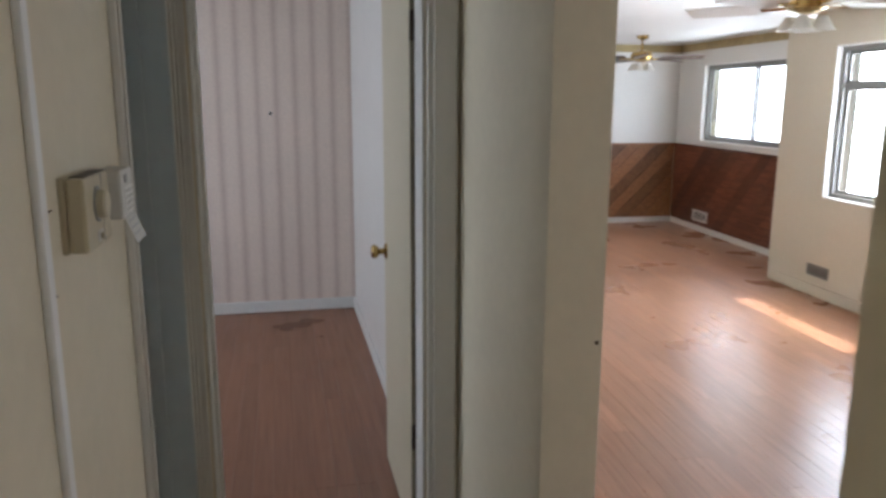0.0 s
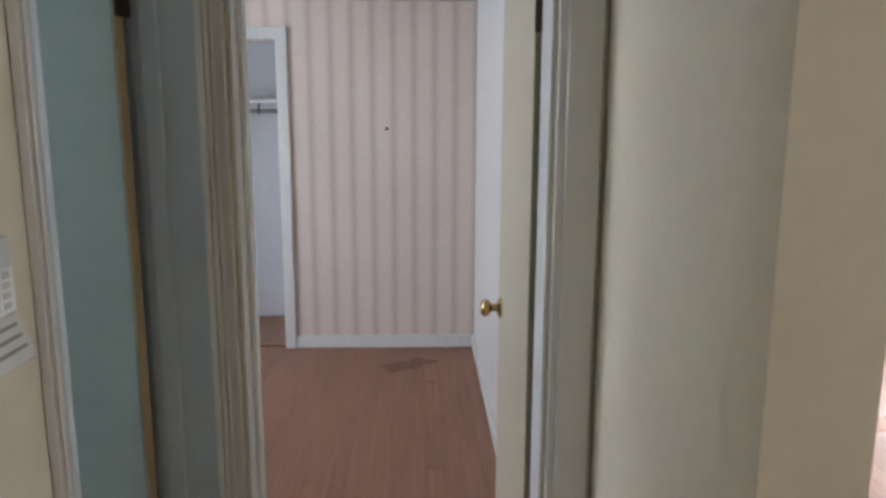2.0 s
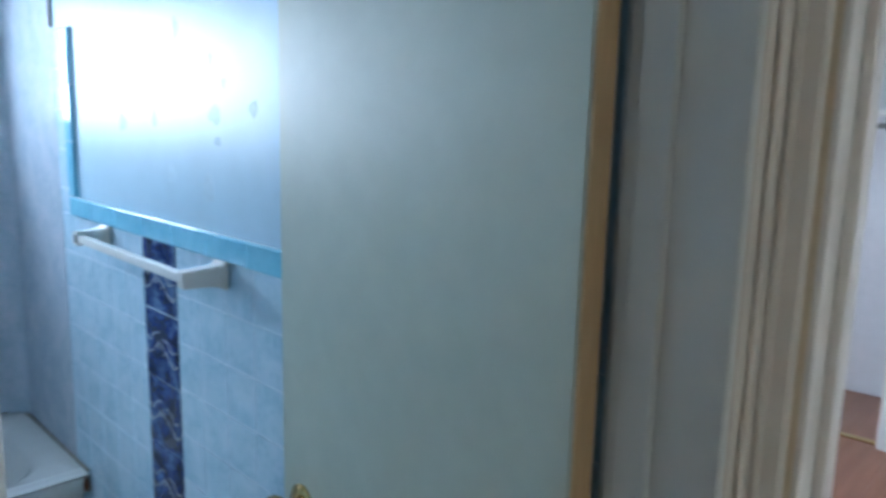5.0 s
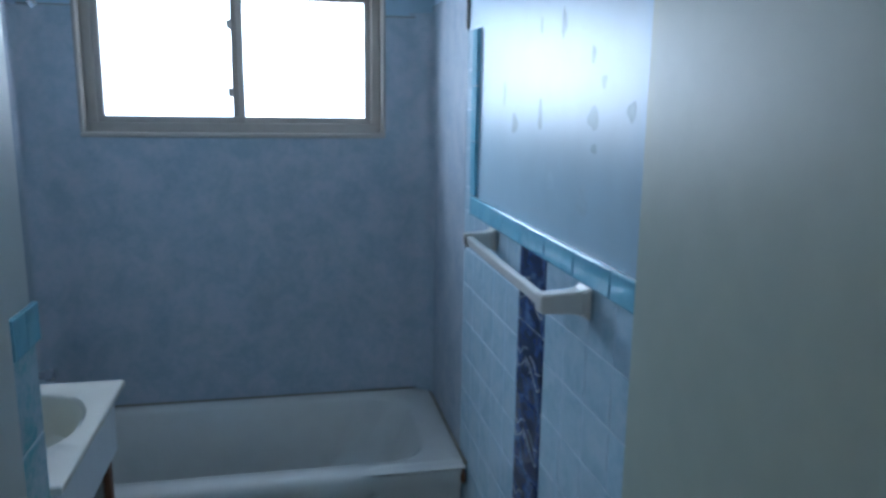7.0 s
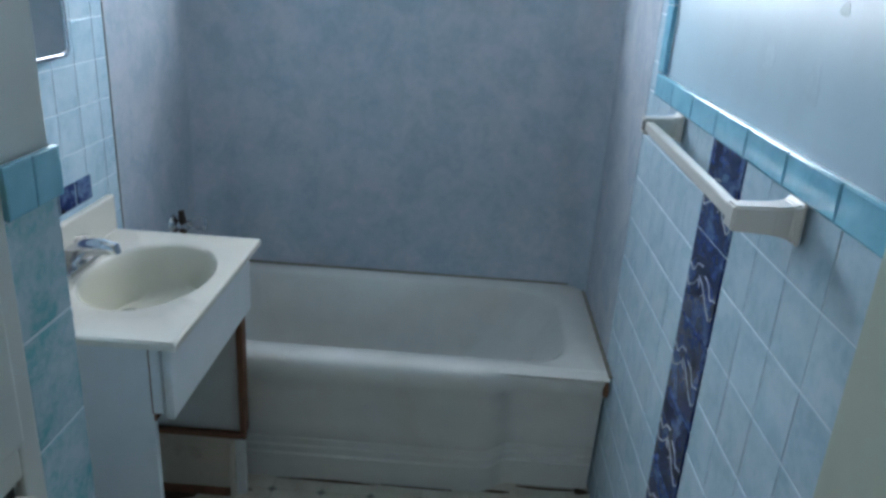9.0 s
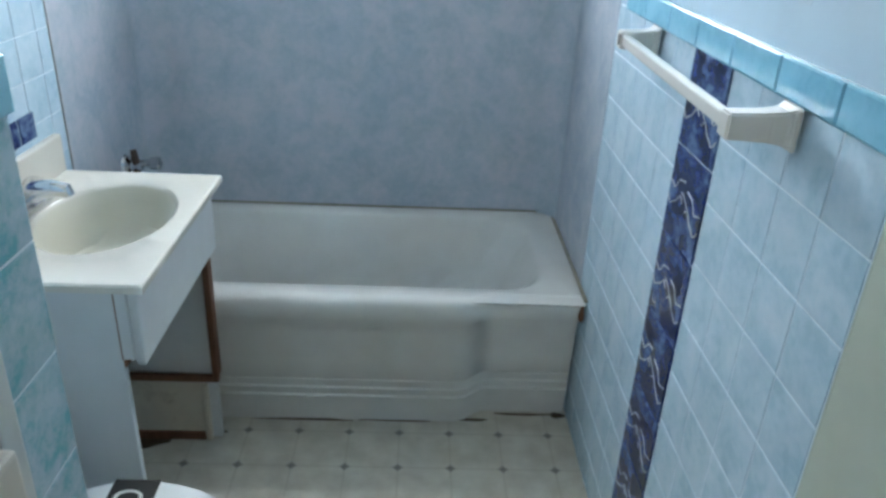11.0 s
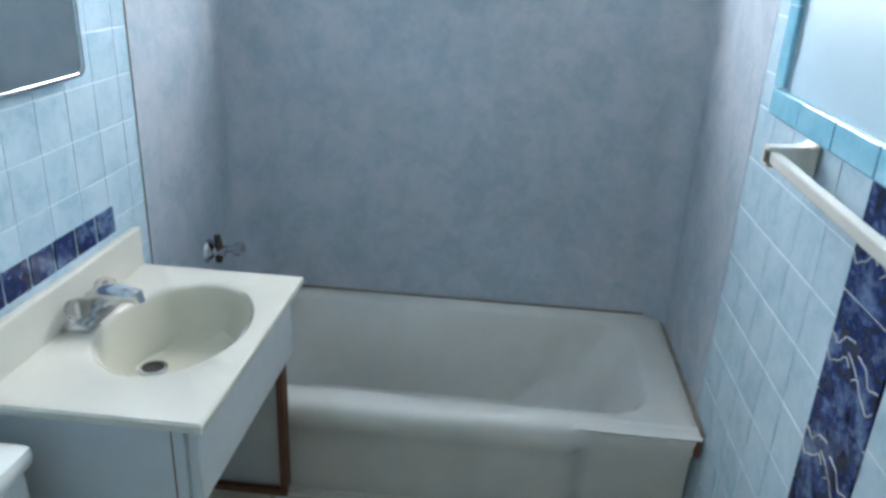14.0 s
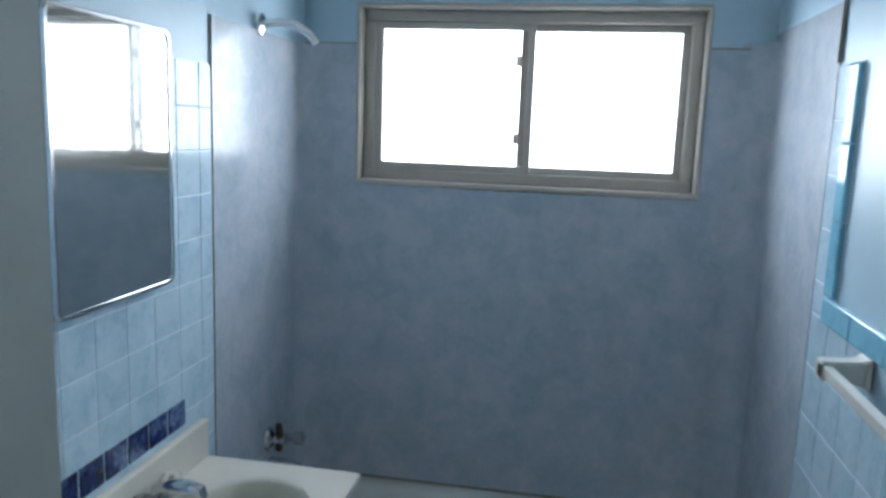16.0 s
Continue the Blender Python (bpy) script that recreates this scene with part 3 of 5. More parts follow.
board("baseboard_bedroom_east", "y", -0.845, 0.325, FAR, -1, 0.085, WHITE_PAINT, "white painted bedroom baseboard")
board("baseboard_bedroom_south", "x", 0.2, FAR - 0.014, -0.845, 1, 0.085, WHITE_PAINT, "white painted bedroom baseboard")
board("baseboard_hall_south", "x", -0.78, 0.0, -0.875, 1, 0.08, HALL_PAINT, "cream painted hallway baseboard")
board("baseboard_living", "x", -3.6, 3.54, -4.30, 1, 0.09, LIVING_PAINT, "cream painted living room baseboard")
board("baseboard_dining", "x", 3.66, 6.67, -4.85, 1, 0.07, DINING_PAINT, "pale painted dining baseboard")
board("baseboard_dining_east", "y", -4.836, -0.955, 6.67, -1, 0.07, DINING_PAINT, "pale painted dining baseboard")


# ---- windows ----
def ring(x0, x1, y0, y1, z0, z1, w, bevel=0.003, bm=None, bottom=None):
    """Four butted bars round a rectangle in the x-z plane."""
    bm = bm or bmesh.new()
    b = bottom if bottom else w
    box(x0, x1, y0, y1, z1 - w, z1, bevel, bm=bm, segments=1)
    box(x0, x1, y0, y1, z0, z0 + b, bevel, bm=bm, segments=1)
    box(x0, x0 + w, y0, y1, z0 + b, z1 - w, bevel, bm=bm, segments=1)
    box(x1 - w, x1, y0, y1, z0 + b, z1 - w, bevel, bm=bm, segments=1)
    return bm


def window(name, label, x0, x1, z0, z1, y_in, y_out, frame_mat, sash=0.035, mullion=None, transom=None, lining_mat=None, latches=()):
    """Aluminium window in a wall that runs along x: reveal lining, outer frame, sashes and panes."""
    t = thing(name, label, "window", kind="structure")
    s = 1 if y_out > y_in else -1
    ym = y_out - s * 0.05
    lo, hi = sorted((y_in - s * 0.010, y_out - s * 0.002))
    part("window_reveal", ring(x0, x1, lo, hi, z0, z1, 0.012, bottom=0.016), lining_mat or WHITE_PAINT, t, "painted reveal and sill")
    i0, i1, k0, k1 = x0 + 0.012, x1 - 0.012, z0 + 0.016, z1 - 0.012
    lo, hi = sorted((ym - s * 0.030, ym + s * 0.025))
    part("window_frame", ring(i0, i1, lo, hi, k0, k1, sash), frame_mat, t)
    mid = mullion if mullion else (x0 + x1) / 2
    tops = [(k0 + sash, k1 - sash)] if not transom else [(k0 + sash, transom - 0.012), (transom + 0.012, k1 - sash)]
    if transom:
        part("transom_bar", box(i0 + sash, i1 - sash, lo, hi, transom - 0.012, transom + 0.012, 0.003, segments=1), frame_mat, t)
    for n, (p0, p1) in enumerate(((i0 + sash, mid + 0.022), (mid - 0.022, i1 - sash))):
        for q0, q1 in tops:
            yy = ym + s * (0.011 if n else -0.011)
            sashed = part("sash", ring(p0, p1, yy - 0.010, yy + 0.010, q0, q1, 0.022, 0.002), frame_mat, t)
            pane = part("pane", box(p0 + 0.02, p1 - 0.02, yy - 0.002, yy + 0.002, q0 + 0.02, q1 - 0.02), GLASS, sashed)
            pane.visible_shadow = False
    for dz in latches:
        part("latch", box(mid - 0.034, mid - 0.016, *sorted((ym - s * 0.032, ym - s * 0.018)), dz - 0.016, dz + 0.016, 0.004), frame_mat, t, "small metal latch")
    return t


window("window_bath", "aluminium sliding bathroom window with pale reveal", -1.20, -0.175, 1.405, 1.948, 2.45, 2.57, BATH_ALU, sash=0.034, lining_mat=BATH_ALU, latches=(1.56, 1.79))
window("window_dining", "wide aluminium sliding dining room window", 4.0, 6.05, 1.05, 1.93, -4.85, -4.97, DULL_METAL, mullion=5.07)
window("window_living", "living room window with dark aluminium bars", 1.60, 3.03, 0.78, 1.94, -4.30, -4.42, DULL_METAL, mullion=2.44, transom=1.64)
# unseen window, added only as an opening for the hall's fill light
window("window_living_unseen", "living room window with dark aluminium bars", -2.9, -1.1, 0.76, 1.89, -4.30, -4.42, DULL_METAL)
window("window_bedroom_unseen", "unseen bedroom window added to light the room", 1.1, 2.3, 0.95, 1.95, 2.45, 2.57, DULL_METAL)


# ---- hallway things ----
def thermostat():
    t = thing("thermostat", "beige wall thermostat with dial and dark display", "thermostat", (-1.058, -0.048, 1.376))
    t.scale = (0.88, 0.95, 0.94)
    part("back_plate", box(-0.080, 0.080, -0.010, 0.0, -0.056, 0.056, 0.003), PLASTIC, t)
    part("body", box(-0.082, 0.082, -0.037, -0.010, -0.055, 0.055, 0.006), PLASTIC, t)
    part("top_grille", box(-0.06, 0.07, -0.034, -0.013, 0.055, 0.0565), DARK_METAL, t, "dark slotted top")
    part("dial_well", lathe([(0.028, -0.037), (0.028, -0.0385), (0.023, -0.039), (0.0225, -0.0375)], (-0.006, 0, 0.010), "y", 28), DULL_METAL, t, smooth=True)
    part("dial", lathe([(0.022, -0.037), (0.022, -0.049), (0.019, -0.052), (0.003, -0.0525)], (-0.006, 0, 0.010), "y", 28), PLASTIC, t, smooth=True)
    part("display", box(0.034, 0.060, -0.0385, -0.036, -0.018, 0.022, 0.001, segments=1), BLACK, t, "dark display window")
    part("face_line", box(0.026, 0.0275, -0.0376, -0.0368, -0.053, 0.053), DULL_METAL, t)
    part("lever_slot", box(-0.022, 0.012, -0.0385, -0.037, -0.047, -0.030, 0.001, segments=1), PALE_PLASTIC, t)
    part("lever", box(-0.010, -0.003, -0.043, -0.0385, -0.044, -0.034, 0.001, segments=1), PLASTIC, t)
    return t


def alarm_panel():
    t = thing("alarm_panel", "pale plastic wall keypad with its flap hanging open", "keypad", (-0.866, -0.048, 1.378))
    t.scale = (0.94, 0.92, 0.96)
    part("body", box(-0.050, 0.050, -0.042, 0.0, -0.042, 0.043, 0.005), PALE_PLASTIC, t)
    part("key_field", box(-0.030, 0.044, -0.044, -0.042, -0.036, 0.012, 0.001, segments=1), CEILING_PAINT, t)
    part("screen", box(-0.022, 0.000, -0.0435, -0.042, 0.019, 0.034, 0.001, segments=1), DULL_METAL, t, "small grey screen")
    for k in range(4):
        for q in range(3):
            part("key", box(-0.024 + 0.022 * q, -0.010 + 0.022 * q, -0.0458, -0.044, 0.001 - 0.0105 * k, 0.008 - 0.0105 * k, 0.001, segments=1), PALE_PLASTIC, t)
    flap = part("flap", box(-0.040, 0.046, -0.003, 0.0, -0.050, 0.0, 0.001, segments=1), CLEAR_FLAP, t, "cloudy clear flap hanging open")
    flap.matrix_local = pose(0.0, -0.040, -0.040, -22, 0, 0)
    for k in range(3):
        part("printed_line", box(-0.030, 0.036, -0.0034, -0.0030, -0.012 - 0.012 * k, -0.008 - 0.012 * k), DULL_METAL, flap)
    return t


thermostat()
alarm_panel()
structure("trim_hall", box(-1.238, -1.212, -0.060, -0.048, 0, CEIL, 0.004), WHITE_PAINT, "white painted vertical wall batten", "trim")


def blotch(name, centre, normal, w, h, mat, label, seed, kind="structure"):
    """Thin irregular scar of paint or dirt on a surface."""
    rng = random.Random(seed)
    bm = bmesh.new()
    n = 18
    nrm = Vector(normal)
    side = Vector((0, 0, 1)).cross(nrm) if abs(nrm.z) < 0.9 else Vector((1, 0, 0))
    side.normalize()
    up = nrm.cross(side)
    rim = []
    for k in range(n):
        a = 2 * math.pi * k / n
        r = 0.75 + 0.25 * rng.random() + 0.15 * math.sin(3 * a + seed)
        rim.append(Vector(centre) + side * (w / 2 * r * math.cos(a)) + up * (h / 2 * r * math.sin(a)))
    low = [bm.verts.new(p) for p in rim]
    top = [bm.verts.new(p + nrm * (0.0012 if abs(nrm.z) > 0.5 else 0.0004)) for p in rim]
    bm.faces.new(top)
    for k in range(n):
        bm.faces.new((low[k], low[(k + 1) % n], top[(k + 1) % n], top[k]))
    bmesh.ops.recalc_face_normals(bm, faces=bm.faces[:])
    return tagged(part(name, bm, mat), label, "wall mark" if abs(nrm.z) < 0.5 else "floor stain", kind=kind)


for n, (x, z, w, h) in enumerate(((-1.183, 1.324, 0.014, 0.014), (-1.186, 1.337, 0.005, 0.022), (-1.183, 1.391, 0.050, 0.005), (-1.180, 1.278, 0.026, 0.004))):
    blotch("wall_mark", (x, -0.0482, z), (0, -1, 0), w, h, GRIME, "dark screw hole and scratch in the hallway wall", n)
blotch("wall_mark", (FAR - 0.0002, -0.282, 1.430), (-1, 0, 0), 0.026, 0.024, BLACK, "dark nail hole in the striped wallpaper", 9)
blotch("wall_mark", (-0.7802, -0.995, 1.02), (-1, 0, 0), 0.012, 0.012, GRIME, "dark chip at the hallway wall corner", 12)
for n, (x, y, w, h) in enumerate(((2.83, -0.42, 0.17, 0.26), (2.78, -0.34, 0.14, 0.20), (2.88, -0.50, 0.13, 0.20))):
    blotch("floor_stain", (x, y, 0.0005 + 0.0013 * n), (0, 0, 1), w, h, STAIN, "dark worn stain on the bedroom boards", 4 + n)
blotch("floor_stain", (2.526, -0.555, 0.0005), (0, 0, 1), 0.03, 0.05, STAIN, "small dark spot on the bedroom boards", 8)


# ---- bedroom closet ----
casing_set("door_casing_closet", "y", 0.397, 1.62, FAR, -1, 1.969, WHITE_PAINT, width=0.072, label="white painted closet opening casing")
part_shelf = thing("closet_shelf", "white wooden closet shelf with a hanging rod", "shelf", (3.70, 1.005, 1.60))
part("shelf_board", box(-0.2, 0.27, -0.65, 0.65, -0.012, 0.012, 0.003), WHITE_PAINT, part_shelf)
part("cleat", box(-0.2, 0.27, -0.652, -0.63, -0.075, -0.012, 0.003), WHITE_PAINT, part_shelf)
part("hanging_rod", tube([(-0.05, -0.65, -0.065), (-0.05, 0.65, -0.065)], 0.014), DULL_METAL, part_shelf, "grey metal hanging rod")
part("rod_bracket", box(-0.065, -0.035, -0.40, -0.392, -0.09, -0.012, 0.002), DARK_METAL, part_shelf)
tagged(part("closet_track", box(FAR + 0.02, FAR + 0.06, 0.40, 1.615, 0.0, 0.012, 0.003), BRASS), "brass sliding door track on the closet floor", "door track")


# ---- tiles ----
TILE_MESHES = {}


def tile_mesh(w, h, depth, mat):
    key = (round(w, 4), round(h, 4), depth, mat.name)
    if key not in TILE_MESHES:
        bm = bmesh.new()
        e, fall = (0.0030, 0.0022) if depth > 0.008 else (0.0014, 0.0005)
        back = [bm.verts.new((u, v, 0)) for u, v in ((-w / 2, -h / 2), (w / 2, -h / 2), (w / 2, h / 2), (-w / 2, h / 2))]
        rim = [bm.verts.new((u, v, depth - fall)) for u, v in ((-w / 2, -h / 2), (w / 2, -h / 2), (w / 2, h / 2), (-w / 2, h / 2))]
        top = [bm.verts.new((u, v, depth)) for u, v in ((-w / 2 + e, -h / 2 + e), (w / 2 - e, -h / 2 + e), (w / 2 - e, h / 2 - e), (-w / 2 + e, h / 2 - e))]
        bm.faces.new(top)
        for a, b in ((back, rim), (rim, top)):
            for k in range(4):
                bm.faces.new((a[k], a[(k + 1) % 4], b[(k + 1) % 4], b[k]))
        me = bpy.data.meshes.new("tile")
        bm.to_mesh(me)
        bm.free()
        me.materials.append(mat)
        TILE_MESHES[key] = me
    return TILE_MESHES[key]


def lay(parent, name, origin, side, w, h, depth, mat, u, v, rng, lift=0.0):
    """One tile on an upright wall; u runs along the wall's side direction, v upwards from the origin."""
    n = Vector(side).cross(Vector((0, 0, 1)))
    m = Matrix((Vector(side), Vector((0, 0, 1)), n)).transposed().to_4x4()
    m.translation = Vector(origin) + Vector(side) * u + Vector((0, 0, v)) + n * lift
    tilt = Matrix.Rotation(radians(rng.uniform(-0.15, 0.15)), 4, "X") @ Matrix.Rotation(radians(rng.uniform(-0.15, 0.15)), 4, "Y")
    ob = new(name, tile_mesh(w, h, depth, mat))
    ob.parent = parent
    ob.matrix_local = m @ tilt
    return ob


def field(parent, origin, side, u0, u1, v0, v1, pw, ph, mat, rng, skip=(), gap=0.0028, u_from=None, depth=0.0013):
    """Rows of tiles between u0..u1 and v0..v1, counted down from v1 and along from u_from; cut at the borders."""
    start = u0 if u_from is None else u_from
    k0, k1 = math.floor((u0 - start) / pw), math.ceil((u1 - start) / pw)
    for k in range(k0, k1):
        a, b = max(start + k * pw, u0), min(start + (k + 1) * pw, u1)
        if b - a < 0.012:
            continue
        rows = math.ceil((v1 - v0) / ph)
        for r in range(rows):
            t, bottom = v1 - r * ph, max(v1 - (r + 1) * ph, v0)
            if t - bottom < 0.012 or any(s0 < (a + b) / 2 < s1 and q0 < (t + bottom) / 2 < q1 for s0, s1, q0, q1 in skip):
                continue
            lay(parent, "tile", origin, side, b - a - gap, t - bottom - gap, depth, mat, (a + b) / 2, (t + bottom) / 2, rng)


CAP_TOP, CAP_BOTTOM = 1.272, 1.221
STRIP0, STRIP1 = 1.163, 1.336
EAST_COL = 1.758
rng = random.Random(5)
# east wall: side direction -y gives a normal towards -x
east = tagged(part("tiling_east", box(-0.002, 0.0, -0.005, 1.93, 0.0, CAP_BOTTOM), GROUT), "pale blue glazed wall tiles with turquoise cap and cobalt strip", "wall tiles", kind="structure")
join_col = part("tiling_bed", box(-0.002, 0.0, EAST_COL, 1.93, CAP_BOTTOM, 1.74), GROUT, east)
E0 = (-0.002, 0, 0)
field(east, E0, (0, -1, 0), -STRIP0, -0.002, 0.0, CAP_BOTTOM, 0.112, 0.112, TILE, rng, u_from=-STRIP0)
field(east, E0, (0, -1, 0), -1.93, -STRIP1, 0.0, CAP_BOTTOM, 0.112, 0.112, TILE, rng, u_from=-STRIP1 - 0.112 * 6)
field(east, E0, (0, -1, 0), -1.93, -EAST_COL - 0.05, CAP_BOTTOM, 1.74, 0.112, 0.112, TILE, rng)
for k in range(10):
    lay(east, "cap_tile", E0, (0, -1, 0), 0.160, CAP_TOP - CAP_BOTTOM, 0.011, CAP_TILE, -EAST_COL - 0.05 + 0.081 + 0.162 * k, (CAP_TOP + CAP_BOTTOM) / 2, rng)
for k in range(3):
    lay(east, "cap_tile", E0, (0, -1, 0), 0.05, 0.151, 0.011, CAP_TILE, -EAST_COL - 0.025, CAP_TOP + 0.08 + 0.153 * k, rng)


def wave_vein(parent, w, x, y0, z, rng):
    """Pale outlines of two facing scallops across a cobalt tile, with a stem between them."""
    mid = y0 + w / 2
    for s in (-1, 1):
        for lift in (-0.017, 0.017):
            pts = []
            for k in range(11):
                f = k / 10
                bend = 0.010 * math.sin(f * math.pi * 1.9 + 0.4) + 0.003 * math.sin(f * 15 + lift * 90)
                pts.append((x, mid + s * (0.008 + f * (w / 2 - 0.012)), z + lift + s * 0.006 + bend - 0.010 * f))
            part("glaze_vein", tube(pts, 0.0016, 5), DECO_VEIN, parent)
    part("glaze_vein", tube([(x, mid - 0.02, z - 0.010), (x, mid, z + 0.002), (x, mid + 0.02, z + 0.008)], 0.0014, 5), DECO_VEIN, parent)


for k in range(8):
    h = 0.173
    top = CAP_BOTTOM - k * h
    low = max(top - h, 0.0)
    lay(east, "cobalt_tile", E0, (0, -1, 0), STRIP1 - STRIP0 - 0.003, top - low - 0.004, 0.0040, DECO, -(STRIP0 + STRIP1) / 2, (top + low) / 2, rng)
    if top - low > 0.1:
        wave_vein(east, STRIP1 - STRIP0, -0.0062, STRIP0, (top + low) / 2 + rng.uniform(-0.012, 0.012), rng)

# west wall: side +y gives a normal towards +x
west = tagged(part("tiling_west", box(-1.37, -1.368, 0.560, 1.845, 0.0, 1.71), GROUT), "pale blue glazed wall tiles round the mirror and vanity", "wall tiles", kind="structure")
W0 = (-1.368, 0, 0)
field(west, W0, (0, 1, 0), 0.560, 1.845, 0.0, 1.71, 0.0985, 0.0985, TILE, rng, u_from=1.785, skip=[(1.10, 1.71, 0.885, 0.965)])
for k in range(7):
    lay(west, "cobalt_tile", W0, (0, 1, 0), 0.0665, 0.058, 0.0045, DECO, 1.70 - 0.037 - 0.0745 * k, 0.925, rng)

# closet wall beside the entry: side +y, normal +x
stub = tagged(part("tiling_entry", box(-0.784, -0.782, 0.471, 0.544, 0.0, 1.287), GROUT), "teal specked wall tiles with turquoise cap beside the entry", "wall tiles", kind="structure")
S0 = (-0.782, 0, 0)
field(stub, S0, (0, 1, 0), 0.471, 0.545, 0.0, 1.287, 0.074, 0.1, TILE_SPECK, rng)
for u in (0.490, 0.528):
    lay(stub, "cap_tile", S0, (0, 1, 0), 0.0365, 0.040, 0.006, CAP_TILE, u, 1.308, rng)

# tub surround panels
def panel(name, bm, label):
    return tagged(part(name, bm, SURROUND), label, "wall panel", kind="structure")


panel("surround_north", box(-1.366, -0.004, 2.446, 2.45, 0.40, 1.405), "mottled blue-grey tub surround panel under the window")
panel("surround_north_west", box(-1.366, -1.20, 2.446, 2.45, 1.405, 1.83), "mottled blue-grey surround panel beside the window")
panel("surround_north_east", box(-0.175, -0.004, 2.446, 2.45, 1.405, 1.83), "mottled blue-grey surround panel beside the window")
panel("surround_east", box(-0.0045, -0.002, 1.90, 2.446, 0.40, 1.87), "mottled blue-grey tub surround side panel")
panel("surround_west", box(-1.37, -1.3645, 1.845, 2.446, 0.40, 1.82), "mottled blue-grey tub surround panel with shower fittings")
for nm, b in (("trim_surround", (-1.3675, -1.3645, 1.8425, 1.8448, 0.42, 1.82)), ("trim_surround_east", (-0.0095, -0.002, 1.897, 1.8995, 1.745, 1.87))):
    structure(nm, box(*b), SEAM, "dirty sealant seam at the panel edge", "trim")
structure("trim_tub_back", box(-1.36, -0.01, 2.440, 2.446, 0.440, 0.447), SEAM, "dirty caulk line along the tub", "trim")
structure("trim_tub_end", box(-0.013, -0.004, 1.80, 2.446, 0.439, 0.446), SEAM, "dirty caulk line along the tub end", "trim")

def cove(name, cx, sx, z1):
    """Rounded inside corner of the surround, from the side panel to the back panel."""
    r, bm = 0.085, bmesh.new()
    lo, hi = [], []
    for k in range(11):
        a = radians(90 * k / 10)
        x, y = cx + sx * r * (1 - math.cos(a)), 2.446 - r * (1 - math.sin(a))
        lo.append(bm.verts.new((x, y, 0.438))), hi.append(bm.verts.new((x, y, z1)))
    for k in range(10):
        bm.faces.new((lo[k], lo[k + 1], hi[k + 1], hi[k]))
    bmesh.ops.recalc_face_normals(bm, faces=bm.faces[:])
    bmesh.ops.solidify(bm, geom=bm.faces[:], thickness=-0.003)
    ob = part(name, bm, SURROUND, smooth=True)
    return tagged(ob, "mottled blue-grey rounded corner of the tub surround", "wall panel", kind="structure")


cove("surround_corner_west", -1.3645, 1, 1.82)
cove("surround_corner_east", -0.0045, -1, 1.845)
structure("trim_surround_head", box(-1.36, -1.20, 2.443, 2.446, 1.828, 1.832), SEAM, "dark seam at the top of the surround", "trim")
structure("trim_surround_head_east", box(-0.175, -0.01, 2.443, 2.446, 1.828, 1.832), SEAM, "dark seam at the top of the surround", "trim")
for n, (x, y, w, h) in enumerate(((-1.13, 1.755, 0.22, 0.05), (-1.22, 1.72, 0.12, 0.09), (-1.08, 1.79, 0.10, 0.03), (-0.80, 1.822, 0.30, 0.012), (-0.52, 1.824, 0.24, 0.009), (-0.30, 1.835, 0.12, 0.014), (-0.14, 1.867, 0.20, 0.012), (-0.03, 1.865, 0.05, 0.03))):
    blotch("floor_stain", (x, y, 0.0003), (0, 0, 1), w, h, GRIME, "brown grime along the foot of the tub", 70 + n)

# old fixing scars in the paint above the tiles
for n, (y, z, w, h) in enumerate(((1.52, 1.558, 0.022, 0.062), (1.43, 1.488, 0.055, 0.050), (1.25, 1.513, 0.028, 0.075), (0.97, 1.511, 0.055, 0.046), (0.82, 1.525, 0.034, 0.034), (0.93, 1.574, 0.022, 0.024), (0.98, 1.621, 0.020, 0.034), (1.13, 1.687, 0.030, 0.060), (1.26, 1.693, 0.018, 0.040), (0.96, 1.459, 0.030, 0.020))):
    blotch("wall_mark", (-0.0002, y, z), (-1, 0, 0), w, h, SCAR, "grey scar where a fitting was pulled off the wall", 20 + n)
for n, (y, z, w, h) in enumerate(((1.17, 1.38, 0.05, 0.05), (1.0, 1.36, 0.05, 0.07))):
    blotch("wall_mark", (-0.0002, y, z), (-1, 0, 0), w, h, RUB, "pale patch of flaking paint", 40 + n)


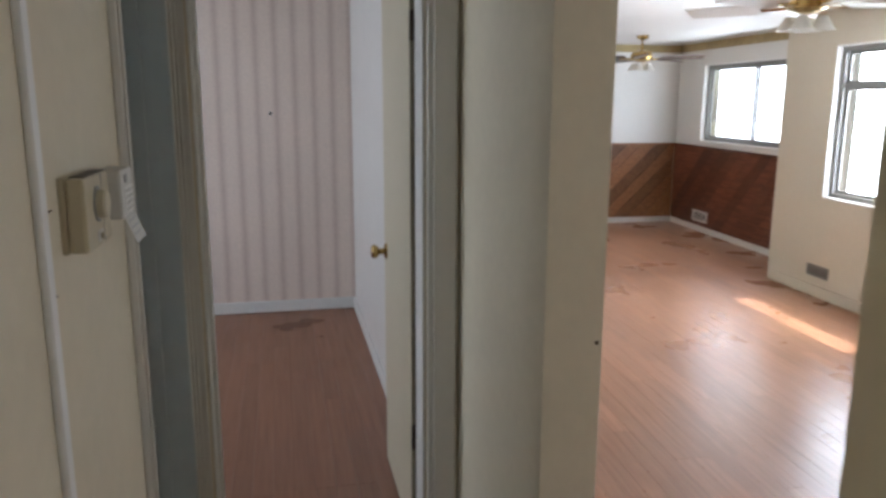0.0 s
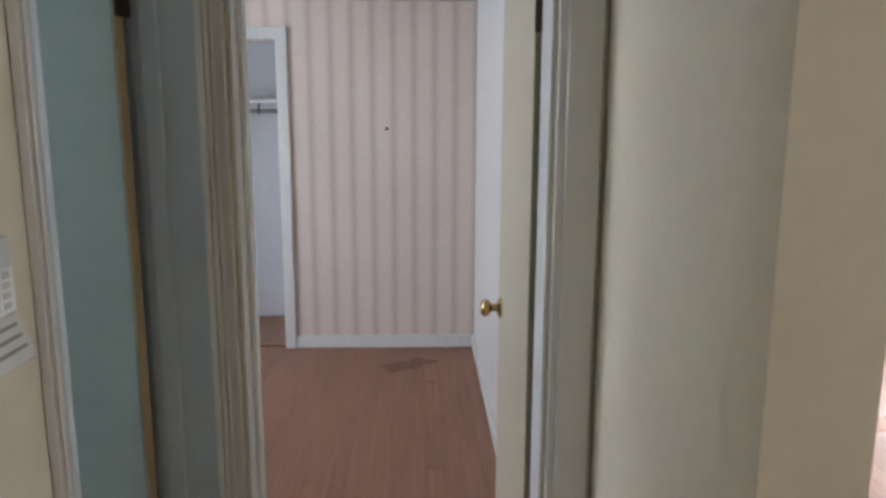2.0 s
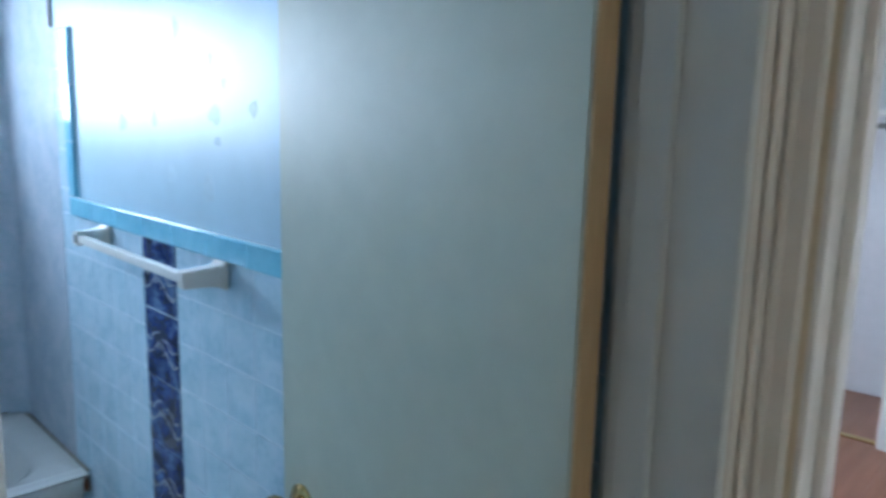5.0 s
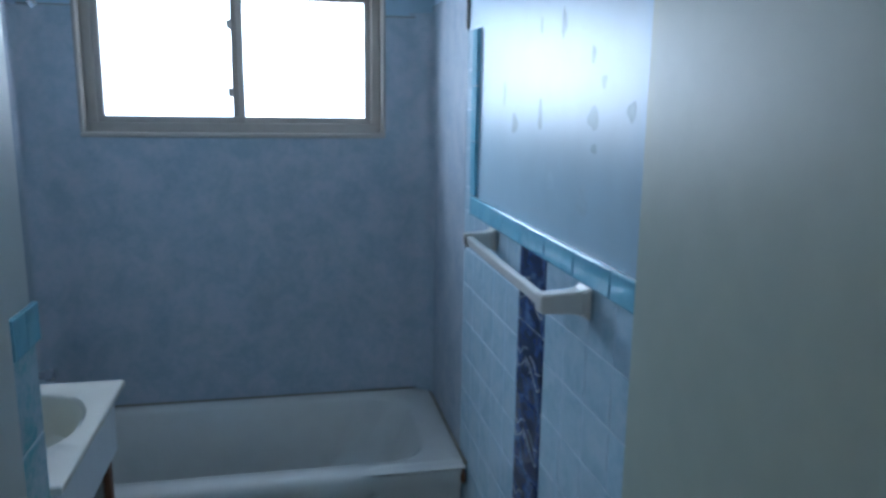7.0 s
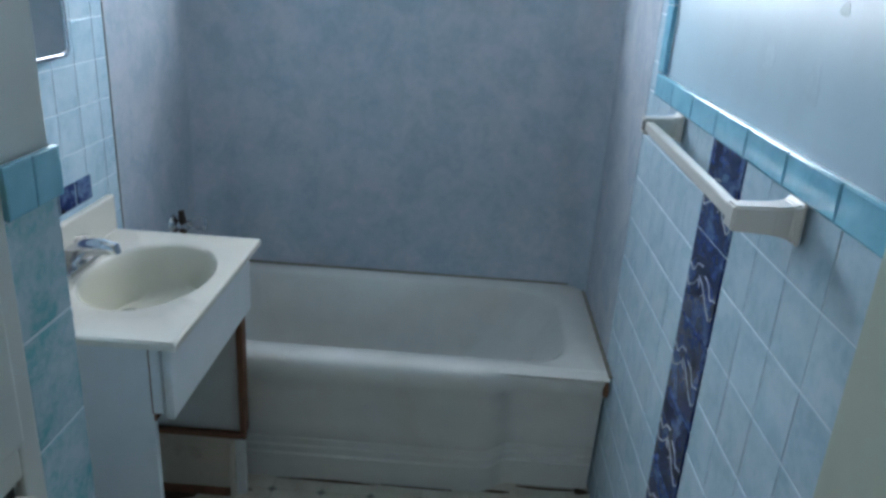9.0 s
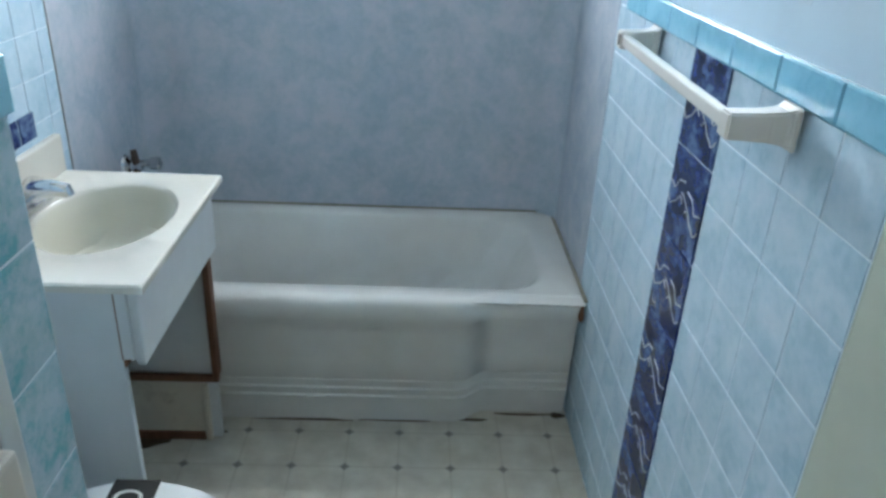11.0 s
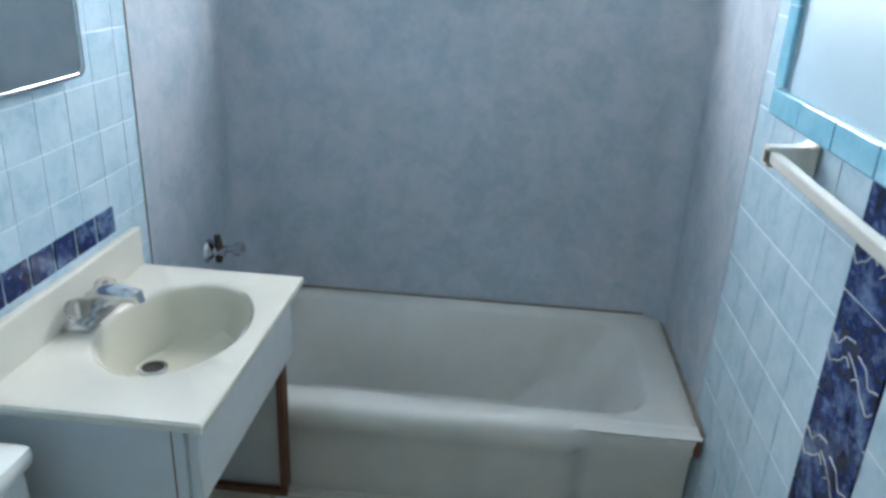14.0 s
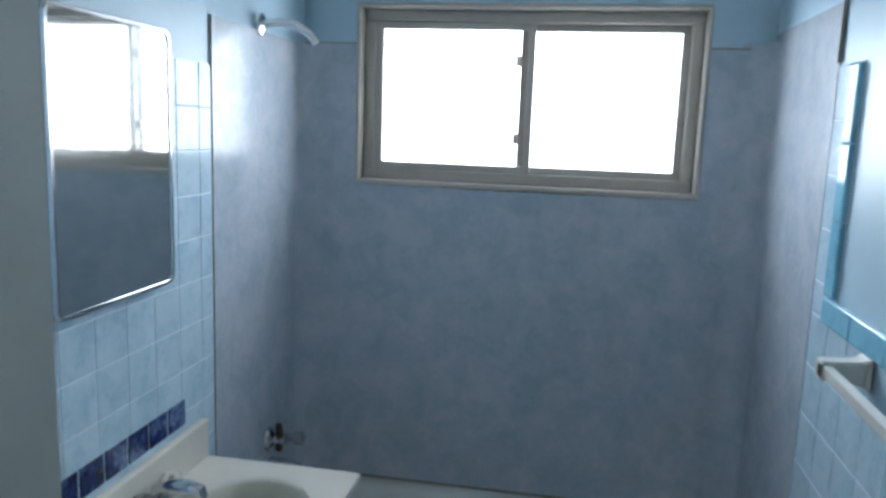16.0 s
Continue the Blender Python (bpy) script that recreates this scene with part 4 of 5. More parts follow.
# ---- bathtub ----
def bathtub():
    x0, x1, y0, y1, rim = -1.36, -0.010, 1.775, 2.446, 0.441
    t = thing("bathtub", "worn white enamel bathtub set between the walls", "bathtub", (0, 0, 0))

    def loop(bm, ix0, ix1, iy0, iy1, r, z, n=8):
        out = []
        for cx, cy, a0 in ((ix1 - r, iy1 - r, 0), (ix0 + r, iy1 - r, 90), (ix0 + r, iy0 + r, 180), (ix1 - r, iy0 + r, 270)):
            for k in range(n + 1):
                a = radians(a0 + 90 * k / n)
                out.append(bm.verts.new((cx + r * math.cos(a), cy + r * math.sin(a), z)))
        return out

    bm = bmesh.new()
    rings = [loop(bm, x0, x1, y0 + 0.03, y1, 0.004, rim - 0.02), loop(bm, x0, x1, y0 + 0.012, y1, 0.006, rim - 0.004), loop(bm, x0 + 0.006, x1 - 0.004, y0 + 0.03, y1 - 0.004, 0.01, rim),
             loop(bm, x0 + 0.06, x1 - 0.085, y0 + 0.085, y1 - 0.045, 0.13, rim - 0.001), loop(bm, x0 + 0.072, x1 - 0.105, y0 + 0.10, y1 - 0.058, 0.14, rim - 0.014),
             loop(bm, x0 + 0.10, x1 - 0.19, y0 + 0.125, y1 - 0.075, 0.15, rim - 0.18), loop(bm, x0 + 0.15, x1 - 0.30, y0 + 0.16, y1 - 0.11, 0.16, rim - 0.30),
             loop(bm, x0 + 0.22, x1 - 0.38, y0 + 0.21, y1 - 0.16, 0.13, rim - 0.325)]
    for a, b in zip(rings, rings[1:]):
        for k in range(len(a)):
            bm.faces.new((a[k], a[(k + 1) % len(a)], b[(k + 1) % len(b)], b[k]))
    bm.faces.new(rings[-1][::-1])
    bmesh.ops.recalc_face_normals(bm, faces=bm.faces[:])
    part("basin", bm, ENAMEL, t, smooth=True)
    # apron: rounded lip, then a face that leans in, with a shallow step near the wall end
    bm = bmesh.new()
    prof = [(0.030, rim - 0.002), (0.014, rim - 0.006), (0.003, rim - 0.018), (0.0, rim - 0.04), (0.006, rim - 0.065), (0.020, rim - 0.085), (0.030, rim - 0.12), (0.036, 0.22), (0.042, 0.16), (0.047, 0.155), (0.044, 0.150), (0.049, 0.125), (0.045, 0.12),
            (0.051, 0.095), (0.046, 0.09), (0.052, 0.06), (0.055, 0.0)]
    xs = [x0, -1.0, -0.7, -0.42, -0.36, -0.325, -0.30, -0.285, -0.27, -0.25, -0.15, x1]

    def back(x, z):
        f = min(max((x + 0.345) / 0.085, 0), 1)
        f = f * f * (3 - 2 * f)
        return f * (0.056 if z < rim - 0.07 else 0.030)

    grid = [[bm.verts.new((x, y0 + d + back(x, z), z)) for d, z in prof] for x in xs]
    for a, b in zip(grid, grid[1:]):
        for k in range(len(prof) - 1):
            bm.faces.new((a[k], b[k], b[k + 1], a[k + 1]))
    bmesh.ops.recalc_face_normals(bm, faces=bm.faces[:])
    bmesh.ops.solidify(bm, geom=bm.faces[:], thickness=0.004)
    part("apron", bm, ENAMEL, t, "enamel apron with a step at one end", smooth=True)
    return t


bathtub()
blotch("rust_mark", (-0.016, 1.80, 0.40), (0, -1, 0), 0.02, 0.06, ROTTED, "rust streak at the tub corner", 60)


# ---- vanity ----
def vanity():
    x0, x1, y0, y1, top = -1.366, -0.970, 1.190, 1.772, 0.79
    t = thing("vanity_cabinet", "white painted vanity cabinet without doors, with rotted frame", "vanity", (0, 0, 0))
    cx = x1 - 0.042
    bm = bmesh.new()
    # side panel with toe notch
    box(x0, cx - 0.02, y0 + 0.02, y0 + 0.036, 0.0, top - 0.022, bm=bm)
    box(cx - 0.02, cx, y0 + 0.02, y0 + 0.036, 0.62, top - 0.022, bm=bm)
    part("side_panel", bm, VANITY_PAINT, t)
    part("side_panel", box(x0, cx - 0.012, y1 - 0.036, y1 - 0.02, 0.0, top - 0.022), VANITY_PAINT, t)
    part("front_rail", box(cx - 0.018, cx, y0 + 0.036, y1 - 0.02, 0.625, top - 0.022, 0.002, segments=1), VANITY_PAINT, t)
    part("false_drawer_front", box(cx, cx + 0.018, y0 + 0.03, y1 - 0.02, 0.60, top - 0.03, 0.006), VANITY_PAINT, t, "bevelled white false drawer front")
    part("frame_post", box(cx - 0.018, cx, y1 - 0.055, y1 - 0.02, 0.22, 0.60, 0.002, segments=1), ROTTED, t, "dark rotted wooden post")
    part("frame_rail", box(cx - 0.40, cx, y1 - 0.06, y1 - 0.04, 0.205, 0.222, 0.002, segments=1), ROTTED, t, "dark rotted wooden rail")
    part("plinth_board", box(x0 + 0.01, cx - 0.045, y1 - 0.052, y1 - 0.037, 0.030, 0.205, 0.002, segments=1), PLINTH, t, "dirty cream plinth board")
    part("frame_post", box(cx - 0.052, cx - 0.036, y1 - 0.056, y1 - 0.037, 0.0, 0.19, 0.003, segments=1), PLINTH, t, "stained lower post")
    part("rot_strip", box(x0 + 0.01, cx - 0.052, y1 - 0.055, y1 - 0.037, 0.0, 0.030, 0.003, segments=1), ROTTED, t, "rotted foot of the plinth")
    part("panel_joint", box(cx - 0.021, cx - 0.019, y0 + 0.0185, y0 + 0.021, 0.62, top - 0.022), ROTTED, t, "dark open joint")
    part("corner_block", box(cx - 0.06, cx - 0.015, y0 + 0.022, y0 + 0.05, 0.60, 0.618, 0.002, segments=1), ROTTED, t, "dark rotted corner block")
    part("cabinet_back", box(x0, x0 + 0.006, y0 + 0.036, y1 - 0.036, 0.05, top - 0.03), VANITY_PAINT, t)
    return t


def washbasin():
    x0, x1, y0, y1, z = -1.366, -0.970, 1.190, 1.772, 0.79
    t = thing("washbasin", "cream cultured marble washbasin slab with oval bowl", "washbasin", (0, 0, 0))
    bm = bmesh.new()
    cx, cy, rx, ry = -1.152, 1.505, 0.136, 0.187
    n = 48

    def oval(s, z_, dx=0.0, dy=0.015):
        out = []
        for k in range(n):
            a = 2 * math.pi * k / n
            c, sn = math.cos(a), math.sin(a)
            u = 1.0
            back = abs(math.degrees(math.atan2(sn, -c)))
            u = 1 - 0.05 * math.exp(-(back / 40) ** 2) - 0.12 * math.exp(-((back - 70) / 11) ** 2)
            out.append(bm.verts.new((cx + dx + rx * s * c * u, cy + ry * s * sn + dy * (1 - s), z_)))
        return out

    def rect(inset, z_):
        out = []
        for k in range(n):
            a = 2 * math.pi * k / n
            c, sn = math.cos(a), math.sin(a)
            hx0, hx1, hy = cx - x0 - inset, x1 - inset - cx, (y1 - y0) / 2 - inset
            hx = hx1 if c > 0 else hx0
            hy_ = (y1 - inset - cy) if sn > 0 else (cy - y0 - inset)
            f = min(hx / abs(c) if abs(c) > 1e-6 else 9, hy_ / abs(sn) if abs(sn) > 1e-6 else 9)
            out.append(bm.verts.new((cx + f * c, cy + f * sn, z_)))
        # true corners
        for sx, sy in ((x1 - inset, y1 - inset), (x0 + inset, y1 - inset), (x0 + inset, y0 + inset), (x1 - inset, y0 + inset)):
            v = min(out, key=lambda q: (q.co.x - sx) ** 2 + (q.co.y - sy) ** 2)
            v.co.x, v.co.y = sx, sy
        return out

    rings = [rect(0.01, z - 0.019), rect(0.0, z - 0.017), rect(0.0, z - 0.004), rect(0.004, z), oval(1.06, z), oval(1.0, z - 0.008), oval(0.93, z - 0.04, 0.0), oval(0.78, z - 0.09), oval(0.5, z - 0.116, -0.035), oval(0.16, z - 0.122, -0.065)]
    for a, b in zip(rings, rings[1:]):
        for k in range(n):
            bm.faces.new((a[k], a[(k + 1) % n], b[(k + 1) % n], b[k]))
    bm.faces.new(rings[-1])
    bmesh.ops.recalc_face_normals(bm, faces=bm.faces[:])
    ob = part("counter", bm, MARBLE_TOP, t, smooth=True)
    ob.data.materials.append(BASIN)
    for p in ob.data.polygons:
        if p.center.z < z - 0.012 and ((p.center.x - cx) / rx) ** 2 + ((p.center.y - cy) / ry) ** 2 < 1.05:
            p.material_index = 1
    part("backsplash", box(x0, x0 + 0.02, y0, y1, z - 0.004, z + 0.092, 0.005), MARBLE_TOP, t)
    drain = part("drain", lathe([(0.029, 0), (0.029, 0.006), (0.022, 0.007), (0.021, -0.004)], (cx - 0.065, cy + 0.013, z - 0.121), "z", 24), CHROME, t, "chrome drain ring", smooth=True)
    part("drain_hole", lathe([(0.022, 0), (0.022, 0.004), (0.001, 0.004)], (cx - 0.065, cy + 0.013, z - 0.120), "z", 20), BLACK, drain)
    f = thing("basin_faucet", "worn chrome basin faucet with clear handles", "faucet", (-1.318, 1.505, z))
    part("base_plate", box(-0.028, 0.028, -0.075, 0.075, 0.0, 0.016, 0.007), CHROME, f, smooth=True)
    part("spout", tube([(-0.008, 0, 0.010), (0.004, 0, 0.034), (0.030, 0, 0.050), (0.066, 0, 0.056), (0.092, 0, 0.052), (0.096, 0, 0.040)], [0.024, 0.024, 0.022, 0.019, 0.016, 0.012], 16), CHROME, f, smooth=True)
    for s in (-1, 1):
        h = part("handle", lathe([(0.010, 0.014), (0.010, 0.024), (0.020, 0.028), (0.023, 0.040), (0.021, 0.052), (0.012, 0.058)], (-0.002, s * 0.052, 0), "z", 10), CLEAR, f, "clear fluted acrylic handle")
        part("handle_stem", tube([(-0.002, s * 0.052, 0.012), (-0.002, s * 0.052, 0.05)], 0.006), CHROME, h)
    return t


vanity()
washbasin()


# ---- toilet with sanitised band ----
def toilet():
    t = thing("toilet", "white porcelain toilet with open seat and paper band", "toilet", (-1.36, 0.93, 0.0))

    def egg(bm, x0, x1, w, z, n=32):
        out = []
        for k in range(n):
            a = 2 * math.pi * k / n
            c, s = math.cos(a), math.sin(a)
            out.append(bm.verts.new(((x0 + x1) / 2 + (x1 - x0) / 2 * c, w * s * (1 - 0.10 * c), z)))
        return out

    def loft(rings, bm, close=True):
        for a, b in zip(rings, rings[1:]):
            for k in range(len(a)):
                bm.faces.new((a[k], a[(k + 1) % len(a)], b[(k + 1) % len(b)], b[k]))
        if close:
            bm.faces.new(rings[0][::-1]), bm.faces.new(rings[-1])
        bmesh.ops.recalc_face_normals(bm, faces=bm.faces[:])
        return bm

    bm = bmesh.new()
    loft([egg(bm, 0.130, 0.470, 0.10, 0.0), egg(bm, 0.140, 0.450, 0.09, 0.10), egg(bm, 0.150, 0.530, 0.13, 0.24), egg(bm, 0.160, 0.600, 0.175, 0.36), egg(bm, 0.160, 0.610, 0.182, 0.385), egg(bm, 0.170, 0.600, 0.175, 0.392),
          egg(bm, 0.230, 0.550, 0.125, 0.39), egg(bm, 0.270, 0.510, 0.10, 0.30), egg(bm, 0.330, 0.450, 0.05, 0.24)], bm)
    part("bowl", bm, PORCELAIN, t, smooth=True)
    bm = bmesh.new()
    loft([egg(bm, 0.180, 0.615, 0.185, 0.394), egg(bm, 0.175, 0.620, 0.188, 0.402), egg(bm, 0.180, 0.615, 0.184, 0.410), egg(bm, 0.240, 0.555, 0.120, 0.410), egg(bm, 0.245, 0.550, 0.116, 0.400), egg(bm, 0.240, 0.555, 0.12, 0.394)], bm, close=False)
    part("seat", bm, PORCELAIN, t, "white toilet seat", smooth=True)
    part("tank", box(0.0, 0.125, -0.21, 0.21, 0.38, 0.72, 0.02), PORCELAIN, t, smooth=True)
    part("tank_lid", box(-0.002, 0.135, -0.22, 0.22, 0.72, 0.757, 0.014), PORCELAIN, t, smooth=True)
    band = part("paper_band", box(0.320, 0.405, -0.186, 0.186, 0.4104, 0.4125), BLACK, t, "black paper band with white lettering")
    data = bpy.data.curves.new("lettering", "FONT")
    data.body, data.size, data.extrude = "SANITIZED", 0.078, 0.0004
    data.align_x, data.align_y = "CENTER", "CENTER"
    text = new("lettering", data)
    bpy.context.view_layer.update()
    me = bpy.data.meshes.new_from_object(text)
    bpy.data.objects.remove(text)
    me.materials.append(CEILING_PAINT)
    letters = new("lettering", me)
    letters.parent = band
    letters.matrix_local = pose(0.362, 0.030, 0.4130, 0, 0, 90) @ Matrix.Diagonal((0.68, 1, 1, 1))
    return t


toilet()


# ---- towel bar ----
def towel_bar():
    t = thing("towel_bar", "ivory ceramic towel bar on the tiled wall", "towel bar", (0, 0, 0))
    for y, reach in ((0.940, 1.0), (1.558, 0.88)):
        bm = bmesh.new()
        sect = [(-0.009, 0.029, 0.029), (-0.014, 0.029, 0.029), (-0.019, 0.021, 0.023), (-0.04, 0.0175, 0.0195), (-0.075, 0.0165, 0.018), (-0.098, 0.016, 0.0175)]
        rings = [[bm.verts.new((x * reach, y + sy * w, 1.192 + sz * h)) for sy, sz in ((-1, -1), (1, -1), (1, 1), (-1, 1))] for x, w, h in sect]
        for a, b in zip(rings, rings[1:]):
            for k in range(4):
                bm.faces.new((a[k], a[(k + 1) % 4], b[(k + 1) % 4], b[k]))
        bm.faces.new(rings[0]), bm.faces.new(rings[-1][::-1])
        bmesh.ops.recalc_face_normals(bm, faces=bm.faces[:])
        bmesh.ops.bevel(bm, geom=bm.edges[:], offset=0.003, segments=2, affect="EDGES")
        part("post", bm, BAR_PLASTIC, t)
    bar = part("bar", box(-0.009, 0.009, -0.304, 0.304, -0.010, 0.010, 0.003), BAR_PLASTIC, t)
    bar.matrix_local = pose(-0.0795, 1.249, 1.192, 0, 0, -1.0)
    part("bar_slot", box(-0.0876, -0.0862, 1.5405, 1.556, 1.183, 1.203), BLACK, t)
    return t


towel_bar()


# ---- mirror cabinet, shower fittings, built-in hamper ----
def mirror_cabinet():
    t = thing("mirror_cabinet", "mirrored medicine cabinet with chrome rim on tiled wall", "mirror", (-1.368, 1.434, 1.500))
    w, h = 0.182, 0.257

    def rounded(bm, w_, h_, r, x):
        out = []
        for sy, sz, a0 in ((1, 1, 0), (-1, 1, 90), (-1, -1, 180), (1, -1, 270)):
            for k in range(6):
                a = radians(a0 + 18 * k)
                out.append(bm.verts.new((x, sy * (w_ - r) + r * math.cos(a), sz * (h_ - r) + r * math.sin(a))))
        return out

    bm = bmesh.new()
    rings = [rounded(bm, w, h, 0.022, 0.0), rounded(bm, w, h, 0.022, 0.028), rounded(bm, w - 0.003, h - 0.003, 0.020, 0.034), rounded(bm, w - 0.009, h - 0.009, 0.016, 0.034), rounded(bm, w - 0.010, h - 0.010, 0.015, 0.030)]
    for a, b in zip(rings, rings[1:]):
        for k in range(len(a)):
            bm.faces.new((a[k], a[(k + 1) % len(a)], b[(k + 1) % len(b)], b[k]))
    bmesh.ops.recalc_face_normals(bm, faces=bm.faces[:])
    part("rim", bm, CHROME, t, "thin chrome rim")
    bm = bmesh.new()
    r1 = rounded(bm, w - 0.0095, h - 0.0095, 0.0155, 0.0305)
    bm.faces.new(r1)
    bmesh.ops.recalc_face_normals(bm, faces=bm.faces[:])
    part("mirror_glass", bm, MIRROR, t)
    return t


def shower_fittings():
    s = thing("shower_arm", "worn chrome shower arm on the surround panel", "shower arm", (-1.3645, 2.11, 1.835))
    part("flange", lathe([(0.03, 0.0), (0.028, 0.008), (0.014, 0.014)], (0, 0, 0), "x", 20), CHROME, s, smooth=True)
    part("arm", tube([(0.0, 0, 0), (0.05, 0.01, 0.008), (0.09, 0.02, 0.004), (0.125, 0.03, -0.018), (0.145, 0.035, -0.045)], 0.011, 12), CHROME, s, smooth=True)
    v = thing("tub_faucet", "worn chrome tub valve handle and spout", "faucet", (-1.3645, 2.17, 0.66))
    part("flange", lathe([(0.036, 0.0), (0.034, 0.008), (0.015, 0.018), (0.013, 0.05)], (0, 0, 0), "x", 20), CHROME, v, smooth=True)
    part("handle", tube([(0.030, -0.005, -0.030), (0.033, 0, 0.0), (0.026, 0.005, 0.050)], [0.010, 0.014, 0.009], 10), DARK_METAL, v, smooth=True)
    part("handle_knob", lathe([(0.011, 0.04), (0.012, 0.066), (0.020, 0.070), (0.021, 0.094), (0.010, 0.100)], (0, 0.02, 0.004), "x", 12), CHROME, v, smooth=True)
    part("spout", tube([(0.0, 0, -0.075), (0.06, 0, -0.075), (0.10, 0, -0.085)], [0.018, 0.017, 0.014], 12), CHROME, v, smooth=True)


def entry_cabinet():
    """Built-in linen cupboard door over a tilt-out hamper, in the wall beside the entry."""
    t = thing("linen_cabinet", "blue-grey built-in linen cupboard with white hamper below", "cabinet", (-0.784, 0.022, 0.012))
    part("frame_stile", box(0.0, 0.008, 0.418, 0.444, 0.02, 2.0, 0.003), BATH_DOOR_TRIM, t)
    part("frame_stile", box(0.0, 0.008, 0.12, 0.145, 0.02, 2.0, 0.003), BATH_DOOR_TRIM, t)
    part("frame_rail", box(0.0, 0.008, 0.145, 0.418, 1.078, 1.108, 0.003), BATH_DOOR_TRIM, t)
    part("cupboard_door", box(0.001, 0.016, 0.148, 0.416, 1.112, 1.98, 0.004), BATH_DOOR_TRIM, t)
    part("hamper_gap", box(0.001, 0.004, 0.148, 0.410, 1.055, 1.076), BLACK, t)
    part("hamper_front", box(0.002, 0.022, 0.148, 0.412, 0.60, 1.066, 0.004), PALE_PLASTIC, t, "pale hamper front tilted open a little")
    return t


mirror_cabinet()
shower_fittings()
entry_cabinet()


# ---- living and dining room ----
def fan(name, label, at, drop, blade_angle, mat, blades=5):
    t = thing(name, label, "ceiling fan", at)
    part("canopy", lathe([(0.065, 0.0), (0.06, -0.03), (0.02, -0.05)], (0, 0, 0), "z", 20), BRASS, t, smooth=True)
    part("downrod", tube([(0, 0, -0.03), (0, 0, -drop)], 0.012), BRASS, t)
    part("motor", lathe([(0.03, -drop + 0.01), (0.10, -drop - 0.01), (0.12, -drop - 0.05), (0.11, -drop - 0.09), (0.05, -drop - 0.115)], (0, 0, 0), "z", 24), BRASS, t, smooth=True)
    for k in range(blades):
        a = blade_angle + 360 / blades * k
        b = part("blade", box(0.20, 0.66, -0.076, 0.076, -0.004, 0.004, 0.003), mat, t)
        b.matrix_local = pose(0, 0, -drop - 0.075, 0, 0, a) @ pose(0, 0, 0, 15, 0, 0)
        part("blade_iron", box(0.09, 0.24, -0.018, 0.018, -0.012, -0.005, 0.002), BRASS, b)
    for k in range(4):
        a = radians(45 + 90 * k)
        c = (0.085 * math.cos(a), 0.085 * math.sin(a), -drop - 0.13)
        part("lamp_shade", lathe([(0.022, 0.0), (0.035, -0.02), (0.055, -0.06), (0.068, -0.075), (0.064, -0.075), (0.05, -0.055), (0.02, -0.01)], c, "z", 16), SHADE, t, "frosted glass tulip shade", smooth=True)
    return t


SHADE = material("frosted_glass_shade", (0.75, 0.74, 0.70), 0.3, vary=0.03, bump=0.0)
fan("ceiling_fan", "brass ceiling fan with dark blades in dining room", (5.58, -3.86, CEIL), 0.16, 12, FAN_BLADE)
fan("ceiling_fan", "ceiling fan with white blades and glass shades", (1.66, -3.08, CEIL), 0.09, 40, WHITE_PAINT)


def vent(name, label, x0, x1, z0, z1, y, out, mat):
    t = thing(name, label, "vent", (0, 0, 0), kind="structure")
    lo, hi = sorted((y, y + out * 0.012))
    fr = bmesh.new()
    for b in ((x0, x0 + 0.02, z0, z1), (x1 - 0.02, x1, z0, z1), (x0, x1, z0, z0 + 0.018), (x0, x1, z1 - 0.018, z1)):
        box(b[0], b[1], lo, hi, b[2], b[3], 0.002, bm=fr, segments=1)
    part("frame", fr, mat, t)
    lo2, hi2 = sorted((y, y + out * 0.004))
    part("backing", box(x0 + 0.02, x1 - 0.02, lo2, hi2, z0 + 0.018, z1 - 0.018), BLACK, t)
    for k in range(6):
        z = z0 + 0.022 + (z1 - z0 - 0.044) * k / 5
        part("slat", box(x0 + 0.02, x1 - 0.02, *sorted((y + out * 0.004, y + out * 0.010)), z - 0.003, z + 0.003), mat, t)
    return t


vent("vent_dining", "white metal wall vent in the boarded wainscot", 5.72, 6.06, 0.12, 0.25, -4.83, 1, WHITE_PAINT)
vent("vent_living", "grey metal wall vent above the baseboard", 2.87, 3.12, 0.16, 0.25, -4.30, 1, DULL_METAL)


def clip_poly(poly, axis, limit, keep_low):
    out = []
    for a, b in zip(poly, poly[1:] + poly[:1]):
        ia, ib = (a[axis] <= limit) == keep_low, (b[axis] <= limit) == keep_low
        if ia:
            out.append(a)
        if ia != ib:
            f = (limit - a[axis]) / (b[axis] - a[axis])
            out.append((a[0] + f * (b[0] - a[0]), a[1] + f * (b[1] - a[1])))
    return out


